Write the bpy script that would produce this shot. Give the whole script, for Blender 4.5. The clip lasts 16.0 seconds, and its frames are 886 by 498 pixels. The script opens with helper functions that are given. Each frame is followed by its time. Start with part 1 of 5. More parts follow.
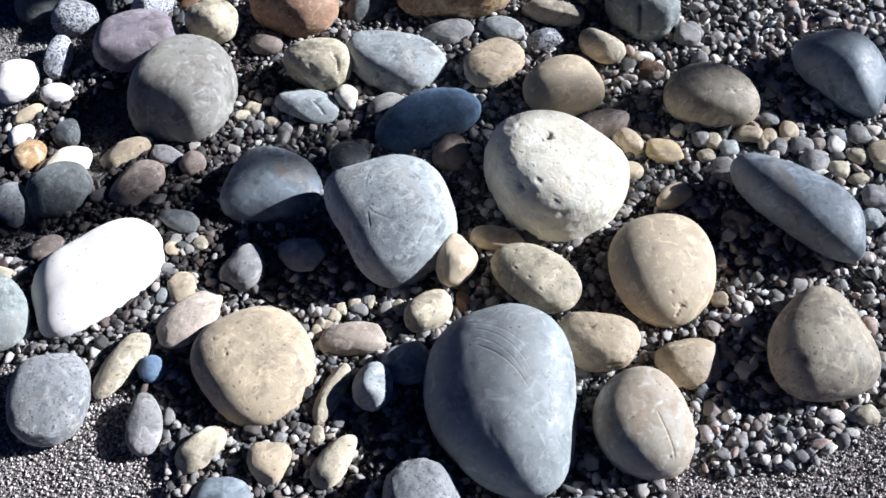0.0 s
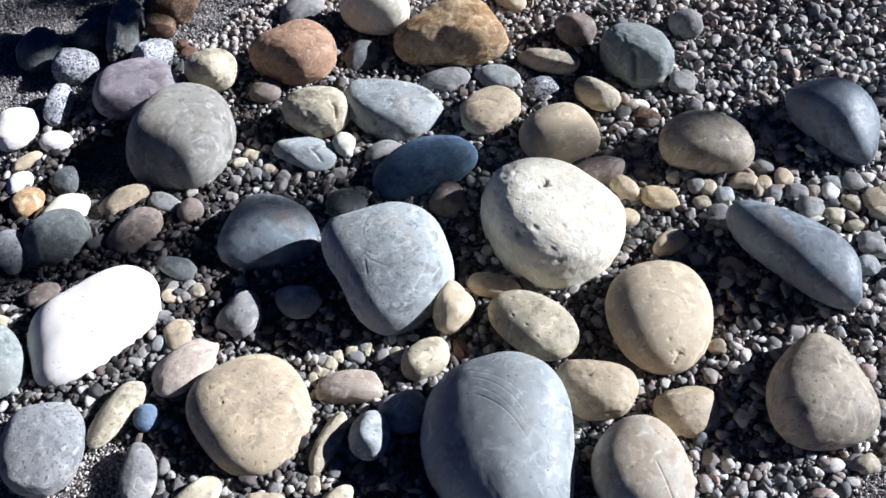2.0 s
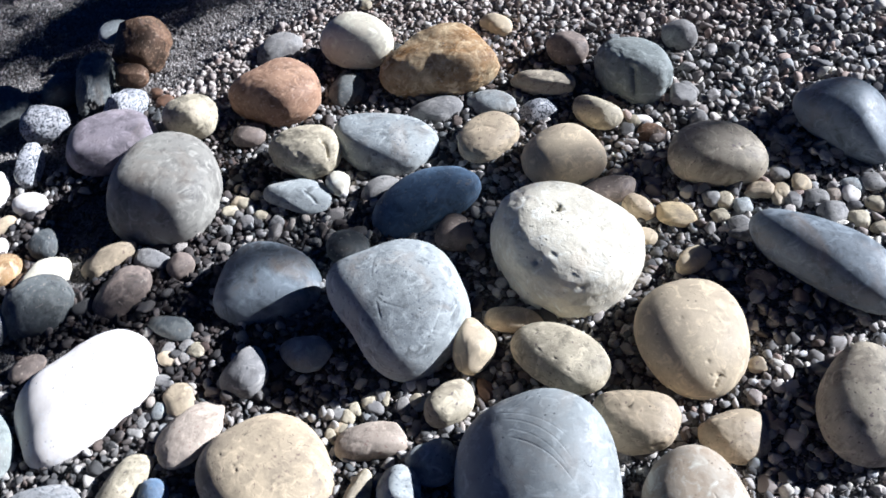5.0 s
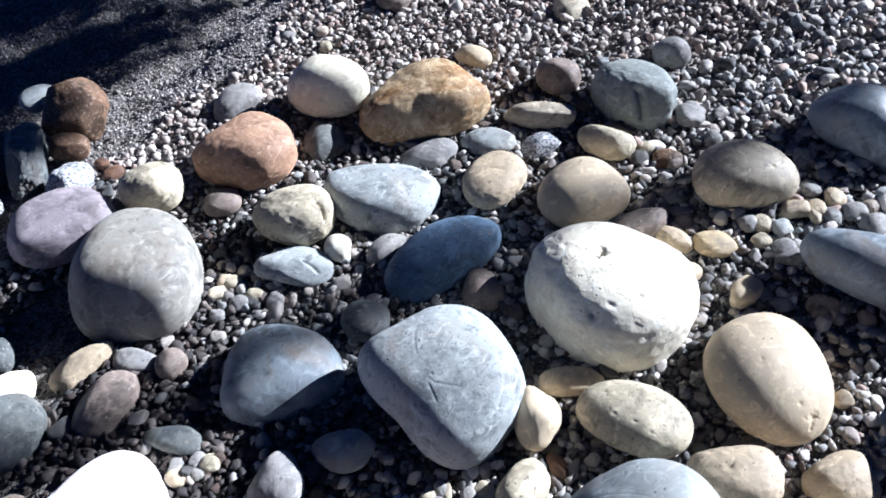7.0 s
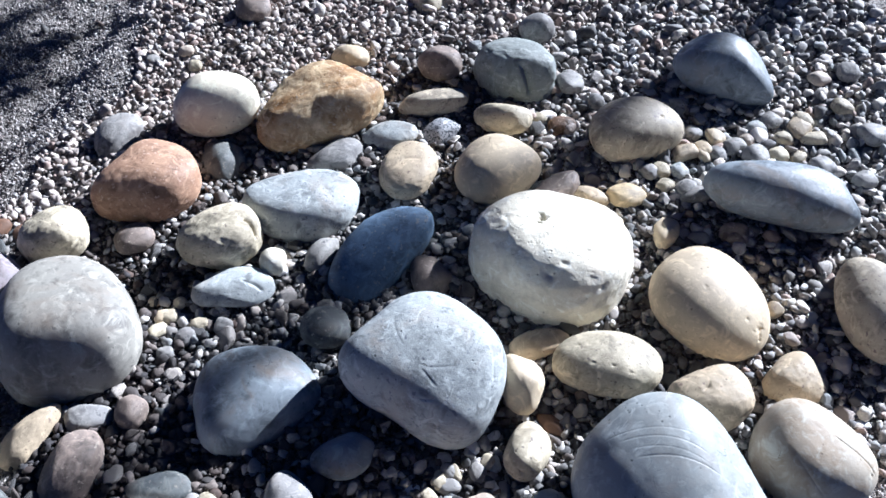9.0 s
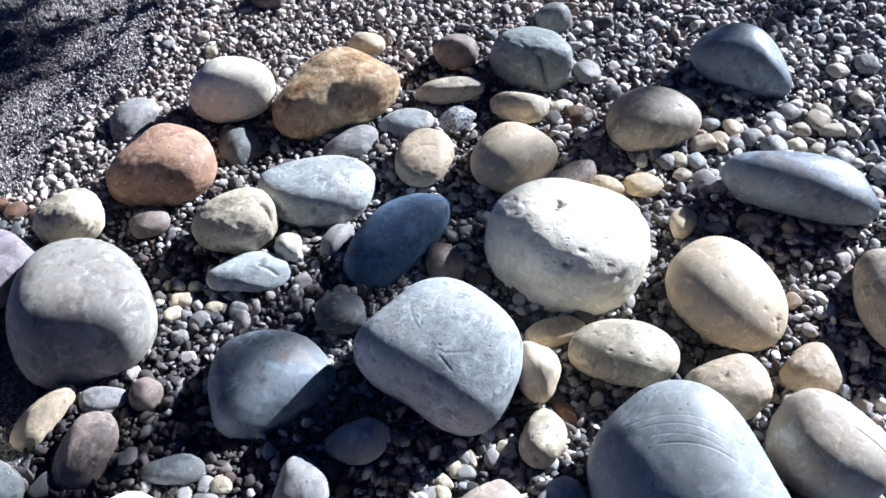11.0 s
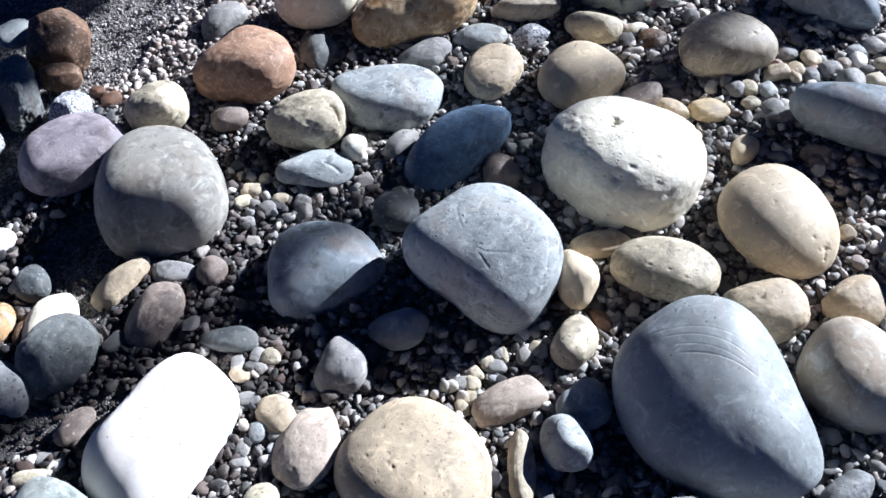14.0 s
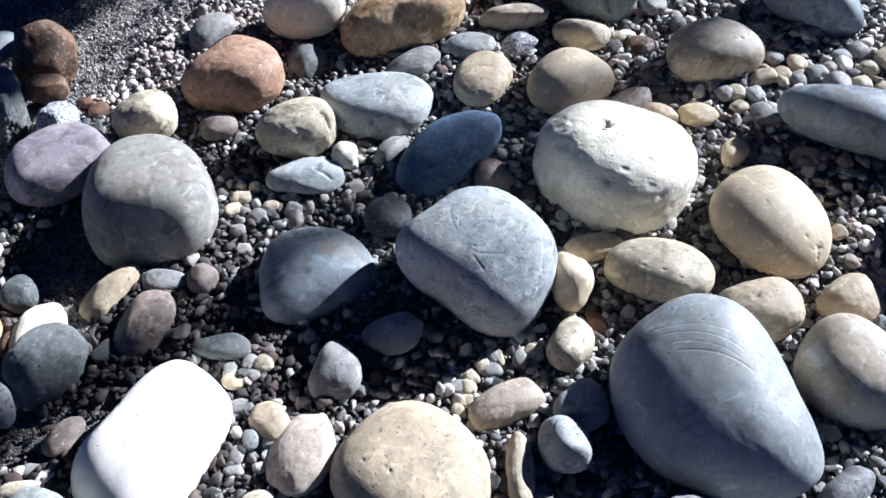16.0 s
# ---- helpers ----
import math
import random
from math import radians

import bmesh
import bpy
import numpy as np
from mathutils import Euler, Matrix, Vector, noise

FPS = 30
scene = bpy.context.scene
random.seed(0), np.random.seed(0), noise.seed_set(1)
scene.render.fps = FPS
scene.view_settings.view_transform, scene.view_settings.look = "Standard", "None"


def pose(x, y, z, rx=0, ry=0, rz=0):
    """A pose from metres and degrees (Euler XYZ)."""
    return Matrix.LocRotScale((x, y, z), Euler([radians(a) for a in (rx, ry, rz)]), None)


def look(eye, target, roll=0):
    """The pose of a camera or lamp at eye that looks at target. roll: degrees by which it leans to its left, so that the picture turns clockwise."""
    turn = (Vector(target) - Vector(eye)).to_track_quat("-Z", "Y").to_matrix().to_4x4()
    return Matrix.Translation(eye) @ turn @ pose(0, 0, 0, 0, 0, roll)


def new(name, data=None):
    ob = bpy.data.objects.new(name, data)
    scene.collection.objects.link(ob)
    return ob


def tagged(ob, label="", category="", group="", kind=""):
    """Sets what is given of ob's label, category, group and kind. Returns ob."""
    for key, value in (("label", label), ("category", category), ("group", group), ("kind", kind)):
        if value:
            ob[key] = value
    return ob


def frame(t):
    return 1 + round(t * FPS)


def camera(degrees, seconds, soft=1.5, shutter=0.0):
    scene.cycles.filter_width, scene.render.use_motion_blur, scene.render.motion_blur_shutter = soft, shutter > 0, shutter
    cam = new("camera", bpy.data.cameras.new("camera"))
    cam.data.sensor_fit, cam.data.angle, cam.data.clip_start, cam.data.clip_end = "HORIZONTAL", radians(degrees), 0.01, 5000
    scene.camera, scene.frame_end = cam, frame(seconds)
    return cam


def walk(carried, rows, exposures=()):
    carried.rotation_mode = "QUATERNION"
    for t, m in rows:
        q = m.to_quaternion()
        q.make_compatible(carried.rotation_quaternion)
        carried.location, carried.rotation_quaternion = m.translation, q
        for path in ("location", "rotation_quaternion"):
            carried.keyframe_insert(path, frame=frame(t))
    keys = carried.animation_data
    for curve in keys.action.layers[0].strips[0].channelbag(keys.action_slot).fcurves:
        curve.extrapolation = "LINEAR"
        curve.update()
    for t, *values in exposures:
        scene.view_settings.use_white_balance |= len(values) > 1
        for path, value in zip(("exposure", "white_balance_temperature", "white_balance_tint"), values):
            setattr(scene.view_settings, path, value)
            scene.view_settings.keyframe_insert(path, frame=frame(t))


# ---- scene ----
cam = camera(52.0, 16.0, soft=1.6, shutter=0.35)
PATH = [
    (0, (-0.0949, -0.8678, 1.1790), (-0.1662, -0.1723, 0.0831), -6.72),
    (0.5, (-0.0955, -0.8643, 1.1802), (-0.1732, -0.1641, 0.0876), -7.50),
    (1, (-0.0906, -0.8540, 1.1859), (-0.1622, -0.1178, 0.1168), -7.59),
    (1.5, (-0.0915, -0.8537, 1.1856), (-0.1557, -0.1129, 0.1192), -6.30),
    (2, (-0.0935, -0.8607, 1.1847), (-0.1596, -0.1162, 0.1211), -6.16),
    (2.5, (-0.0893, -0.8651, 1.1782), (-0.1469, -0.1186, 0.1154), -5.20),
    (3, (-0.0910, -0.8615, 1.1798), (-0.1519, -0.1177, 0.1154), -5.43),
    (3.5, (-0.0877, -0.8558, 1.1721), (-0.1491, -0.1224, 0.1005), -6.09),
    (4, (-0.0922, -0.8437, 1.1603), (-0.1689, -0.1060, 0.0927), -6.76),
    (4.2, (-0.0851, -0.8371, 1.1526), (-0.1755, -0.0905, 0.0922), -7.79),
    (6.3, (-0.3608, -0.7343, 1.0617), (-0.2135, 0.0678, 0.0494), -6.46),
    (6.5, (-0.3677, -0.7102, 1.0517), (-0.2236, 0.0808, 0.0302), -6.03),
    (7, (-0.3616, -0.6537, 1.0394), (-0.1941, 0.1375, 0.0215), -3.28),
    (7.5, (-0.4272, -0.6187, 1.0407), (-0.1108, 0.1225, 0.0207), -1.27),
    (8, (-0.5332, -0.6161, 1.0327), (-0.0894, 0.0569, 0.0130), 0.91),
    (8.5, (-0.5750, -0.6108, 1.0313), (-0.1178, 0.0715, 0.0236), 2.53),
    (9, (-0.5768, -0.6012, 1.0297), (-0.1221, 0.0844, 0.0231), 3.33),
    (9.2, (-0.5700, -0.5967, 1.0312), (-0.1180, 0.0962, 0.0285), 3.20),
    (11.5, (-0.5962, -0.6044, 1.0048), (-0.1541, 0.0790, -0.0088), 3.76),
    (12, (-0.5959, -0.6087, 0.9952), (-0.1684, 0.0643, -0.0315), 3.97),
    (12.5, (-0.5939, -0.6279, 0.9911), (-0.1733, 0.0393, -0.0423), 3.13),
    (13, (-0.5834, -0.6599, 0.9983), (-0.2481, 0.0195, -0.0581), 3.30),
    (13.5, (-0.5618, -0.6920, 1.0144), (-0.2739, 0.0097, -0.0415), 0.40),
    (14, (-0.5539, -0.7043, 1.0248), (-0.2775, -0.0028, -0.0342), -1.47),
    (14.5, (-0.5690, -0.6880, 1.0202), (-0.2701, -0.0051, -0.0449), -1.55),
    (15, (-0.5848, -0.6829, 1.0213), (-0.2636, 0.0160, -0.0267), 0.11),
    (15.5, (-0.5854, -0.6938, 1.0185), (-0.2679, 0.0128, -0.0255), -0.01),
    (16, (-0.5749, -0.7169, 1.0009), (-0.2634, 0.0030, -0.0357), -0.69),
]
walk(cam, [(t, look(eye, target, roll)) for t, eye, target, roll in PATH],
     [(0.0, 1.27, 4610, 12.6), (4.2, 1.27, 4610, 12.6), (6.5, 1.75, 4500, 12.6), (8.5, 1.87, 4470, 12.6), (9.0, 1.95, 4470, 12.6), (11.5, 1.90, 4480, 12.6), (12.2, 1.75, 4500, 12.6), (16.0, 1.75, 4520, 12.6)])

# ---- daylight: a low sun from the side and a clear sky ----
SUN_TURN, SUN_RISE = 11.0, 26.0
world = bpy.data.worlds.new("sky")
scene.world = world
world.use_nodes = True
sky = world.node_tree.nodes.new("ShaderNodeTexSky")
sky.sky_type, sky.sun_disc = "NISHITA", False
sky.altitude, sky.air_density, sky.dust_density, sky.ozone_density = 4000.0, 0.17, 0.0, 8.0
sky.sun_elevation, sky.sun_rotation = radians(SUN_RISE), radians(90 - SUN_TURN)
world.node_tree.nodes["Background"].inputs["Strength"].default_value = 0.031
world.node_tree.links.new(sky.outputs["Color"], world.node_tree.nodes["Background"].inputs["Color"])
sun = new("sun", bpy.data.lights.new("sun", "SUN"))
sun.data.energy, sun.data.angle, sun.data.color = 5.0, radians(0.53), (1.0, 0.82, 0.60)
sun_way = Vector((math.cos(radians(SUN_RISE)) * math.cos(radians(SUN_TURN)), math.cos(radians(SUN_RISE)) * math.sin(radians(SUN_TURN)), math.sin(radians(SUN_RISE))))
sun.matrix_world = look(sun_way * 10, (0, 0, 0))


# ---- materials ----
def stone_material(name, base, second, fleck=(0.05, 0.05, 0.05), flecks=0.0, rough=0.62, grain=0.35, blotch=9.0, pits=0.3, vein=0.0, stain=1.0, relief=0.3, dirt=0.3, lined=0.5):
    """Weathered stone: two blended tones, fine grain, flecks and pitted relief, each stone with its own offset."""
    m = bpy.data.materials.new(name)
    m.use_nodes = True
    nt = m.node_tree
    n, link = nt.nodes, nt.links.new
    bsdf = n["Principled BSDF"]
    coords, info = n.new("ShaderNodeTexCoord"), n.new("ShaderNodeObjectInfo")
    shift = n.new("ShaderNodeVectorMath")
    shift.operation = "MULTIPLY_ADD"
    shift.inputs[1].default_value = (7.3, 3.1, 5.7)
    link(info.outputs["Random"], shift.inputs[0])
    link(coords.outputs["Object"], shift.inputs[2])

    def noise_tex(scale, detail=4.0, roughness=0.55, distortion=0.0):
        t = n.new("ShaderNodeTexNoise")
        t.inputs["Scale"].default_value, t.inputs["Detail"].default_value = scale, detail
        t.inputs["Roughness"].default_value, t.inputs["Distortion"].default_value = roughness, distortion
        link(shift.outputs[0], t.inputs["Vector"])
        return t.outputs["Fac"]

    def ramp(value, low, high):
        r = n.new("ShaderNodeMapRange")
        r.inputs["From Min"].default_value, r.inputs["From Max"].default_value = low, high
        link(value, r.inputs["Value"])
        return r.outputs["Result"]

    def mix(fac, a, b, kind="MIX"):
        x = n.new("ShaderNodeMix")
        x.data_type, x.blend_type = "RGBA", kind
        for socket, value in ((x.inputs["Factor"], fac), (x.inputs["A"], a), (x.inputs["B"], b)):
            if isinstance(value, bpy.types.NodeSocket):
                link(value, socket)
            else:
                socket.default_value = value if isinstance(value, (int, float)) else (*value, 1.0)
        return x.outputs["Result"]

    colour = mix(ramp(noise_tex(blotch, 5.0, 0.6, 0.6), 0.34, 0.66), base, second)
    fine = noise_tex(260.0, 3.0, 0.7)
    tone = ramp(fine, 0.25, 0.75)
    grey = n.new("ShaderNodeCombineColor")
    shade = n.new("ShaderNodeMapRange")
    shade.inputs["To Min"].default_value, shade.inputs["To Max"].default_value = 1.0 - 0.6 * grain, 1.0 + 0.3 * grain
    link(tone, shade.inputs["Value"])
    for c in ("Red", "Green", "Blue"):
        link(shade.outputs["Result"], grey.inputs[c])
    colour = mix(1.0, colour, grey.outputs["Color"], "MULTIPLY")
    colour = mix(ramp(noise_tex(34.0, 6.0, 0.68, 0.4), 0.49, 0.67), colour, [(1 - 0.48 * stain) * v for v in second])
    colour = mix(ramp(noise_tex(46.0, 5.0, 0.66, 1.2), 0.52, 0.68), colour, [min(0.85, 1.3 * v) for v in base])
    dull = sum(second) / 3.0
    colour = mix(ramp(noise_tex(13.0, 6.0, 0.65, 0.9), 0.5, 0.5 + 0.28 / max(dirt, 0.05)), colour, (1.15 * dull, 0.9 * dull, 0.66 * dull))
    colour = mix(ramp(noise_tex(110.0, 5.0, 0.75, 0.3), 0.6, 0.95), colour, [min(0.85, 1.55 * v) for v in base])
    dots = n.new("ShaderNodeTexVoronoi")
    dots.inputs["Scale"].default_value = 95.0
    link(shift.outputs[0], dots.inputs["Vector"])
    spot = ramp(dots.outputs["Distance"], 0.17, 0.07)
    sparse = n.new("ShaderNodeMath")
    sparse.operation = "MULTIPLY"
    link(spot, sparse.inputs[0])
    link(ramp(noise_tex(22.0, 2.0), 0.5, 0.6), sparse.inputs[1])
    colour = mix(sparse.outputs[0], colour, [0.4 * v for v in second])
    if flecks:
        colour = mix(ramp(noise_tex(150.0 + 160.0 * flecks, 2.0, 0.6), 0.66 - 0.2 * flecks, 0.7 - 0.2 * flecks), colour, fleck)
    if vein:
        wave = n.new("ShaderNodeTexNoise")
        wave.inputs["Scale"].default_value, wave.inputs["Detail"].default_value, wave.inputs["Distortion"].default_value = 14.0, 3.0, 1.5
        link(shift.outputs[0], wave.inputs["Vector"])
        band = n.new("ShaderNodeMath")
        band.operation = "PINGPONG"
        band.inputs[1].default_value = 0.09
        link(wave.outputs["Fac"], band.inputs[0])
        colour = mix(ramp(band.outputs[0], 0.006 * vein, 0.0), colour, [min(1.0, 1.7 * v) for v in second])
    lines = noise_tex(16.0, 2.0, 0.5, 1.6)

    def thread(value, middle, width, gate):
        """Thin broken lines along one height of a noise."""
        off = n.new("ShaderNodeMath")
        off.operation = "SUBTRACT"
        off.inputs[1].default_value = middle
        link(value, off.inputs[0])
        size = n.new("ShaderNodeMath")
        size.operation = "ABSOLUTE"
        link(off.outputs[0], size.inputs[0])
        both = n.new("ShaderNodeMath")
        both.operation = "MULTIPLY"
        link(ramp(size.outputs[0], width, 0.3 * width), both.inputs[0])
        link(gate, both.inputs[1])
        return both.outputs[0]

    pale_line = thread(lines, 0.56, 0.006, ramp(noise_tex(27.0, 2.0), 0.68 - 0.13 * lined, 0.84 - 0.14 * lined))
    dark_line = thread(lines, 0.43, 0.005, ramp(noise_tex(31.0, 2.0), 0.58, 0.68))
    colour = mix(pale_line, colour, [min(0.85, 1.35 * v) for v in base])
    colour = mix(dark_line, colour, [0.45 * v for v in second])
    link(colour, bsdf.inputs["Base Color"])
    bsdf.inputs["Roughness"].default_value = rough
    bsdf.inputs["Specular IOR Level"].default_value = 0.3
    bsdf.inputs["Diffuse Roughness"].default_value = 0.6
    rough_mix = n.new("ShaderNodeMapRange")
    rough_mix.inputs["To Min"].default_value, rough_mix.inputs["To Max"].default_value = rough - 0.1, rough + 0.15
    link(tone, rough_mix.inputs["Value"])
    link(rough_mix.outputs["Result"], bsdf.inputs["Roughness"])
    hollow = ramp(noise_tex(70.0, 5.0, 0.6), 0.42, 0.3)
    high = n.new("ShaderNodeMath")
    high.operation = "MULTIPLY_ADD"
    high.inputs[1].default_value = -1.0
    deep = n.new("ShaderNodeMath")
    deep.operation = "MULTIPLY_ADD"
    deep.inputs[1].default_value = 1.4
    link(sparse.outputs[0], deep.inputs[0])
    scaled = n.new("ShaderNodeMath")
    scaled.operation = "MULTIPLY"
    scaled.inputs[1].default_value = pits
    link(hollow, scaled.inputs[0])
    link(scaled.outputs[0], deep.inputs[2])
    link(deep.outputs[0], high.inputs[0])
    ripple = n.new("ShaderNodeMath")
    ripple.operation = "MULTIPLY_ADD"
    ripple.inputs[1].default_value = 1.4
    link(noise_tex(38.0, 3.0, 0.5), ripple.inputs[0])
    link(fine, ripple.inputs[2])
    sunk = n.new("ShaderNodeMath")
    sunk.operation = "SUBTRACT"
    link(ripple.outputs[0], sunk.inputs[0])
    link(dark_line, sunk.inputs[1])
    link(sunk.outputs[0], high.inputs[2])
    bump = n.new("ShaderNodeBump")
    bump.inputs["Strength"].default_value, bump.inputs["Distance"].default_value = relief, 0.0014
    link(high.outputs[0], bump.inputs["Height"])
    link(bump.outputs["Normal"], bsdf.inputs["Normal"])
    return m


CHALK = stone_material("chalky_stone", (0.760, 0.723, 0.589), (0.640, 0.603, 0.483), pits=1.1, grain=0.22, stain=0.5, relief=0.5)
WHITE = stone_material("white_stone", (0.82, 0.78, 0.72), (0.76, 0.72, 0.66), grain=0.06, pits=0.1, stain=0.12, relief=0.12, dirt=0.06)
IVORY = stone_material("ivory_stone", (0.565, 0.510, 0.371), (0.430, 0.383, 0.274), (0.2, 0.17, 0.14), 0.06, pits=0.5)
CREAM = stone_material("cream_stone", (0.600, 0.512, 0.349), (0.515, 0.436, 0.307), grain=0.14, pits=0.2, stain=0.4, relief=0.2)
TAN = stone_material("tan_stone", (0.520, 0.434, 0.292), (0.420, 0.353, 0.247), (0.26, 0.2, 0.15), 0.08, grain=0.2, pits=0.3, stain=0.6, relief=0.22)
PINK = stone_material("pinkish_stone", (0.530, 0.455, 0.366), (0.430, 0.368, 0.298), (0.33, 0.24, 0.2), 0.08, grain=0.25)
GREY = stone_material("grey_stone", (0.34, 0.33, 0.305), (0.26, 0.255, 0.25), (0.15, 0.15, 0.15), 0.12, grain=0.25)
GREYBLUE = stone_material("blue_grey_stone", (0.440, 0.464, 0.451), (0.330, 0.355, 0.355), (0.2, 0.215, 0.24), 0.1, grain=0.2, vein=0.5, relief=0.35, dirt=0.5)
SLATE = stone_material("slate_stone", (0.270, 0.304, 0.329), (0.205, 0.237, 0.265), grain=0.14, pits=0.12, rough=0.5, relief=0.15, dirt=0.75)
SLATEPALE = stone_material("pale_slate_stone", (0.37, 0.395, 0.39), (0.30, 0.325, 0.325), grain=0.1, pits=0.12, rough=0.5, stain=0.4, relief=0.1, dirt=0.4, lined=0.0)
PALE = stone_material("pale_stone", (0.690, 0.653, 0.512), (0.600, 0.562, 0.441), grain=0.14, pits=0.2, stain=0.4, relief=0.2)
BLUEDARK = stone_material("dark_blue_stone", (0.163, 0.239, 0.349), (0.118, 0.177, 0.267), (0.27, 0.30, 0.32), 0.1, grain=0.25, relief=0.35)
OLIVE = stone_material("olive_grey_stone", (0.318, 0.308, 0.267), (0.240, 0.230, 0.203), grain=0.12, pits=0.12, relief=0.14, dirt=0.6, lined=0.1)
GREEN = stone_material("greenish_stone", (0.31, 0.335, 0.315), (0.225, 0.25, 0.237), (0.34, 0.37, 0.34), 0.15, grain=0.25)
PURPLE = stone_material("purple_stone", (0.294, 0.261, 0.280), (0.222, 0.199, 0.216), (0.22, 0.18, 0.2), 0.12, grain=0.3)
ROSY = stone_material("rosy_stone", (0.473, 0.422, 0.312), (0.353, 0.312, 0.240), (0.2, 0.16, 0.15), 0.1, grain=0.2, pits=0.15, relief=0.18)
UMBER = stone_material("umber_stone", (0.270, 0.220, 0.182), (0.185, 0.155, 0.135), (0.38, 0.33, 0.27), 0.12, grain=0.25, pits=0.4)
BANDED = stone_material("banded_stone", (0.480, 0.467, 0.394), (0.450, 0.361, 0.251), blotch=6.0, grain=0.14, pits=0.15, stain=0.5, relief=0.18)
SPECKLE = stone_material("speckled_stone", (0.31, 0.315, 0.31), (0.23, 0.24, 0.245), (0.13, 0.135, 0.14), 0.36, grain=0.35, relief=0.4)
GRANITE = stone_material("granite_stone", (0.55, 0.55, 0.56), (0.36, 0.375, 0.40), (0.07, 0.075, 0.085), 0.7, grain=0.4, pits=0.6, relief=0.5)
ORANGE = stone_material("ochre_stone", (0.580, 0.470, 0.285), (0.380, 0.220, 0.083), (0.52, 0.42, 0.28), 0.2, blotch=14.0, pits=0.6, relief=0.5)
RED = stone_material("red_brown_stone", (0.440, 0.297, 0.191), (0.300, 0.174, 0.107), (0.5, 0.37, 0.28), 0.18, pits=0.4, grain=0.25)
BROWN = stone_material("brown_stone", (0.198, 0.117, 0.068), (0.108, 0.072, 0.045), (0.32, 0.23, 0.15), 0.3, pits=0.7, relief=0.6)
RUST = stone_material("rust_stone", (0.204, 0.119, 0.072), (0.119, 0.075, 0.054))
DARKMIX = stone_material("mottled_dark_stone", (0.165, 0.175, 0.165), (0.10, 0.112, 0.12), (0.26, 0.25, 0.22), 0.12, blotch=16.0, grain=0.3, pits=0.4, dirt=0.9, relief=0.35)
YELLOW = stone_material("yellowish_stone", (0.58, 0.475, 0.28), (0.48, 0.39, 0.235), grain=0.16)


def gravel_material(name, tones, grain=0.3):
    """Loose pebbles, each one with its own tone out of a row of tones."""
    m = bpy.data.materials.new(name)
    m.use_nodes = True
    n, link = m.node_tree.nodes, m.node_tree.links.new
    bsdf = n["Principled BSDF"]
    geometry, info, coords = n.new("ShaderNodeNewGeometry"), n.new("ShaderNodeObjectInfo"), n.new("ShaderNodeTexCoord")
    pick = n.new("ShaderNodeMath")
    pick.operation = "ADD"
    link(geometry.outputs["Random Per Island"], pick.inputs[0])
    link(info.outputs["Random"], pick.inputs[1])
    wrap = n.new("ShaderNodeMath")
    wrap.operation = "FRACT"
    link(pick.outputs[0], wrap.inputs[0])
    row = n.new("ShaderNodeValToRGB")
    row.color_ramp.interpolation = "CONSTANT"
    for k, (at, tone) in enumerate(tones):
        e = row.color_ramp.elements[k] if k < 2 else row.color_ramp.elements.new(at)
        e.position, e.color = at, (*tone, 1)
    link(wrap.outputs[0], row.inputs["Fac"])
    fine = n.new("ShaderNodeTexNoise")
    fine.inputs["Scale"].default_value, fine.inputs["Detail"].default_value = 320.0, 4.0
    link(coords.outputs["Object"], fine.inputs["Vector"])
    shade = n.new("ShaderNodeMapRange")
    shade.inputs["From Min"].default_value, shade.inputs["From Max"].default_value = 0.25, 0.75
    shade.inputs["To Min"].default_value, shade.inputs["To Max"].default_value = 1 - grain, 1 + grain
    link(fine.outputs["Fac"], shade.inputs["Value"])
    times = n.new("ShaderNodeVectorMath")
    times.operation = "SCALE"
    link(row.outputs["Color"], times.inputs[0])
    link(shade.outputs["Result"], times.inputs["Scale"])
    link(times.outputs[0], bsdf.inputs["Base Color"])
    bsdf.inputs["Roughness"].default_value, bsdf.inputs["Specular IOR Level"].default_value = 0.75, 0.25
    bump = n.new("ShaderNodeBump")
    bump.inputs["Strength"].default_value, bump.inputs["Distance"].default_value = 0.4, 0.001
    link(fine.outputs["Fac"], bump.inputs["Height"])
    link(bump.outputs["Normal"], bsdf.inputs["Normal"])
    return m


GRAVEL = gravel_material("river_gravel", [(0.0, (0.086, 0.084, 0.081)), (0.16, (0.158, 0.150, 0.140)), (0.36, (0.061, 0.060, 0.060)), (0.5, (0.258, 0.238, 0.218)),
                                          (0.64, (0.094, 0.082, 0.074)), (0.76, (0.314, 0.288, 0.256)), (0.85, (0.122, 0.098, 0.083)), (0.91, (0.078, 0.081, 0.081)), (0.97, (0.422, 0.402, 0.367))])
# purple-brown pebbles, their tones lowered further to stand in for shade
SHADED_GRAVEL = gravel_material("dark_gravel", [(0.0, (0.043, 0.040, 0.039)), (0.16, (0.060, 0.053, 0.050)), (0.36, (0.030, 0.028, 0.030)), (0.5, (0.099, 0.085, 0.077)),
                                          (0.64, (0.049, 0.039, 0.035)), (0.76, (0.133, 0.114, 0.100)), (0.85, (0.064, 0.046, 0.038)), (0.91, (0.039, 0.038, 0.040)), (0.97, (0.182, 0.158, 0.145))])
SHINGLE = gravel_material("pale_shingle", [(0.0, (0.227, 0.222, 0.214)), (0.16, (0.303, 0.286, 0.268)), (0.36, (0.128, 0.125, 0.125)), (0.5, (0.477, 0.439, 0.398)),
                                          (0.64, (0.249, 0.218, 0.194)), (0.76, (0.549, 0.524, 0.459)), (0.85, (0.318, 0.252, 0.213)), (0.91, (0.207, 0.216, 0.216)), (0.97, (0.549, 0.549, 0.549))])
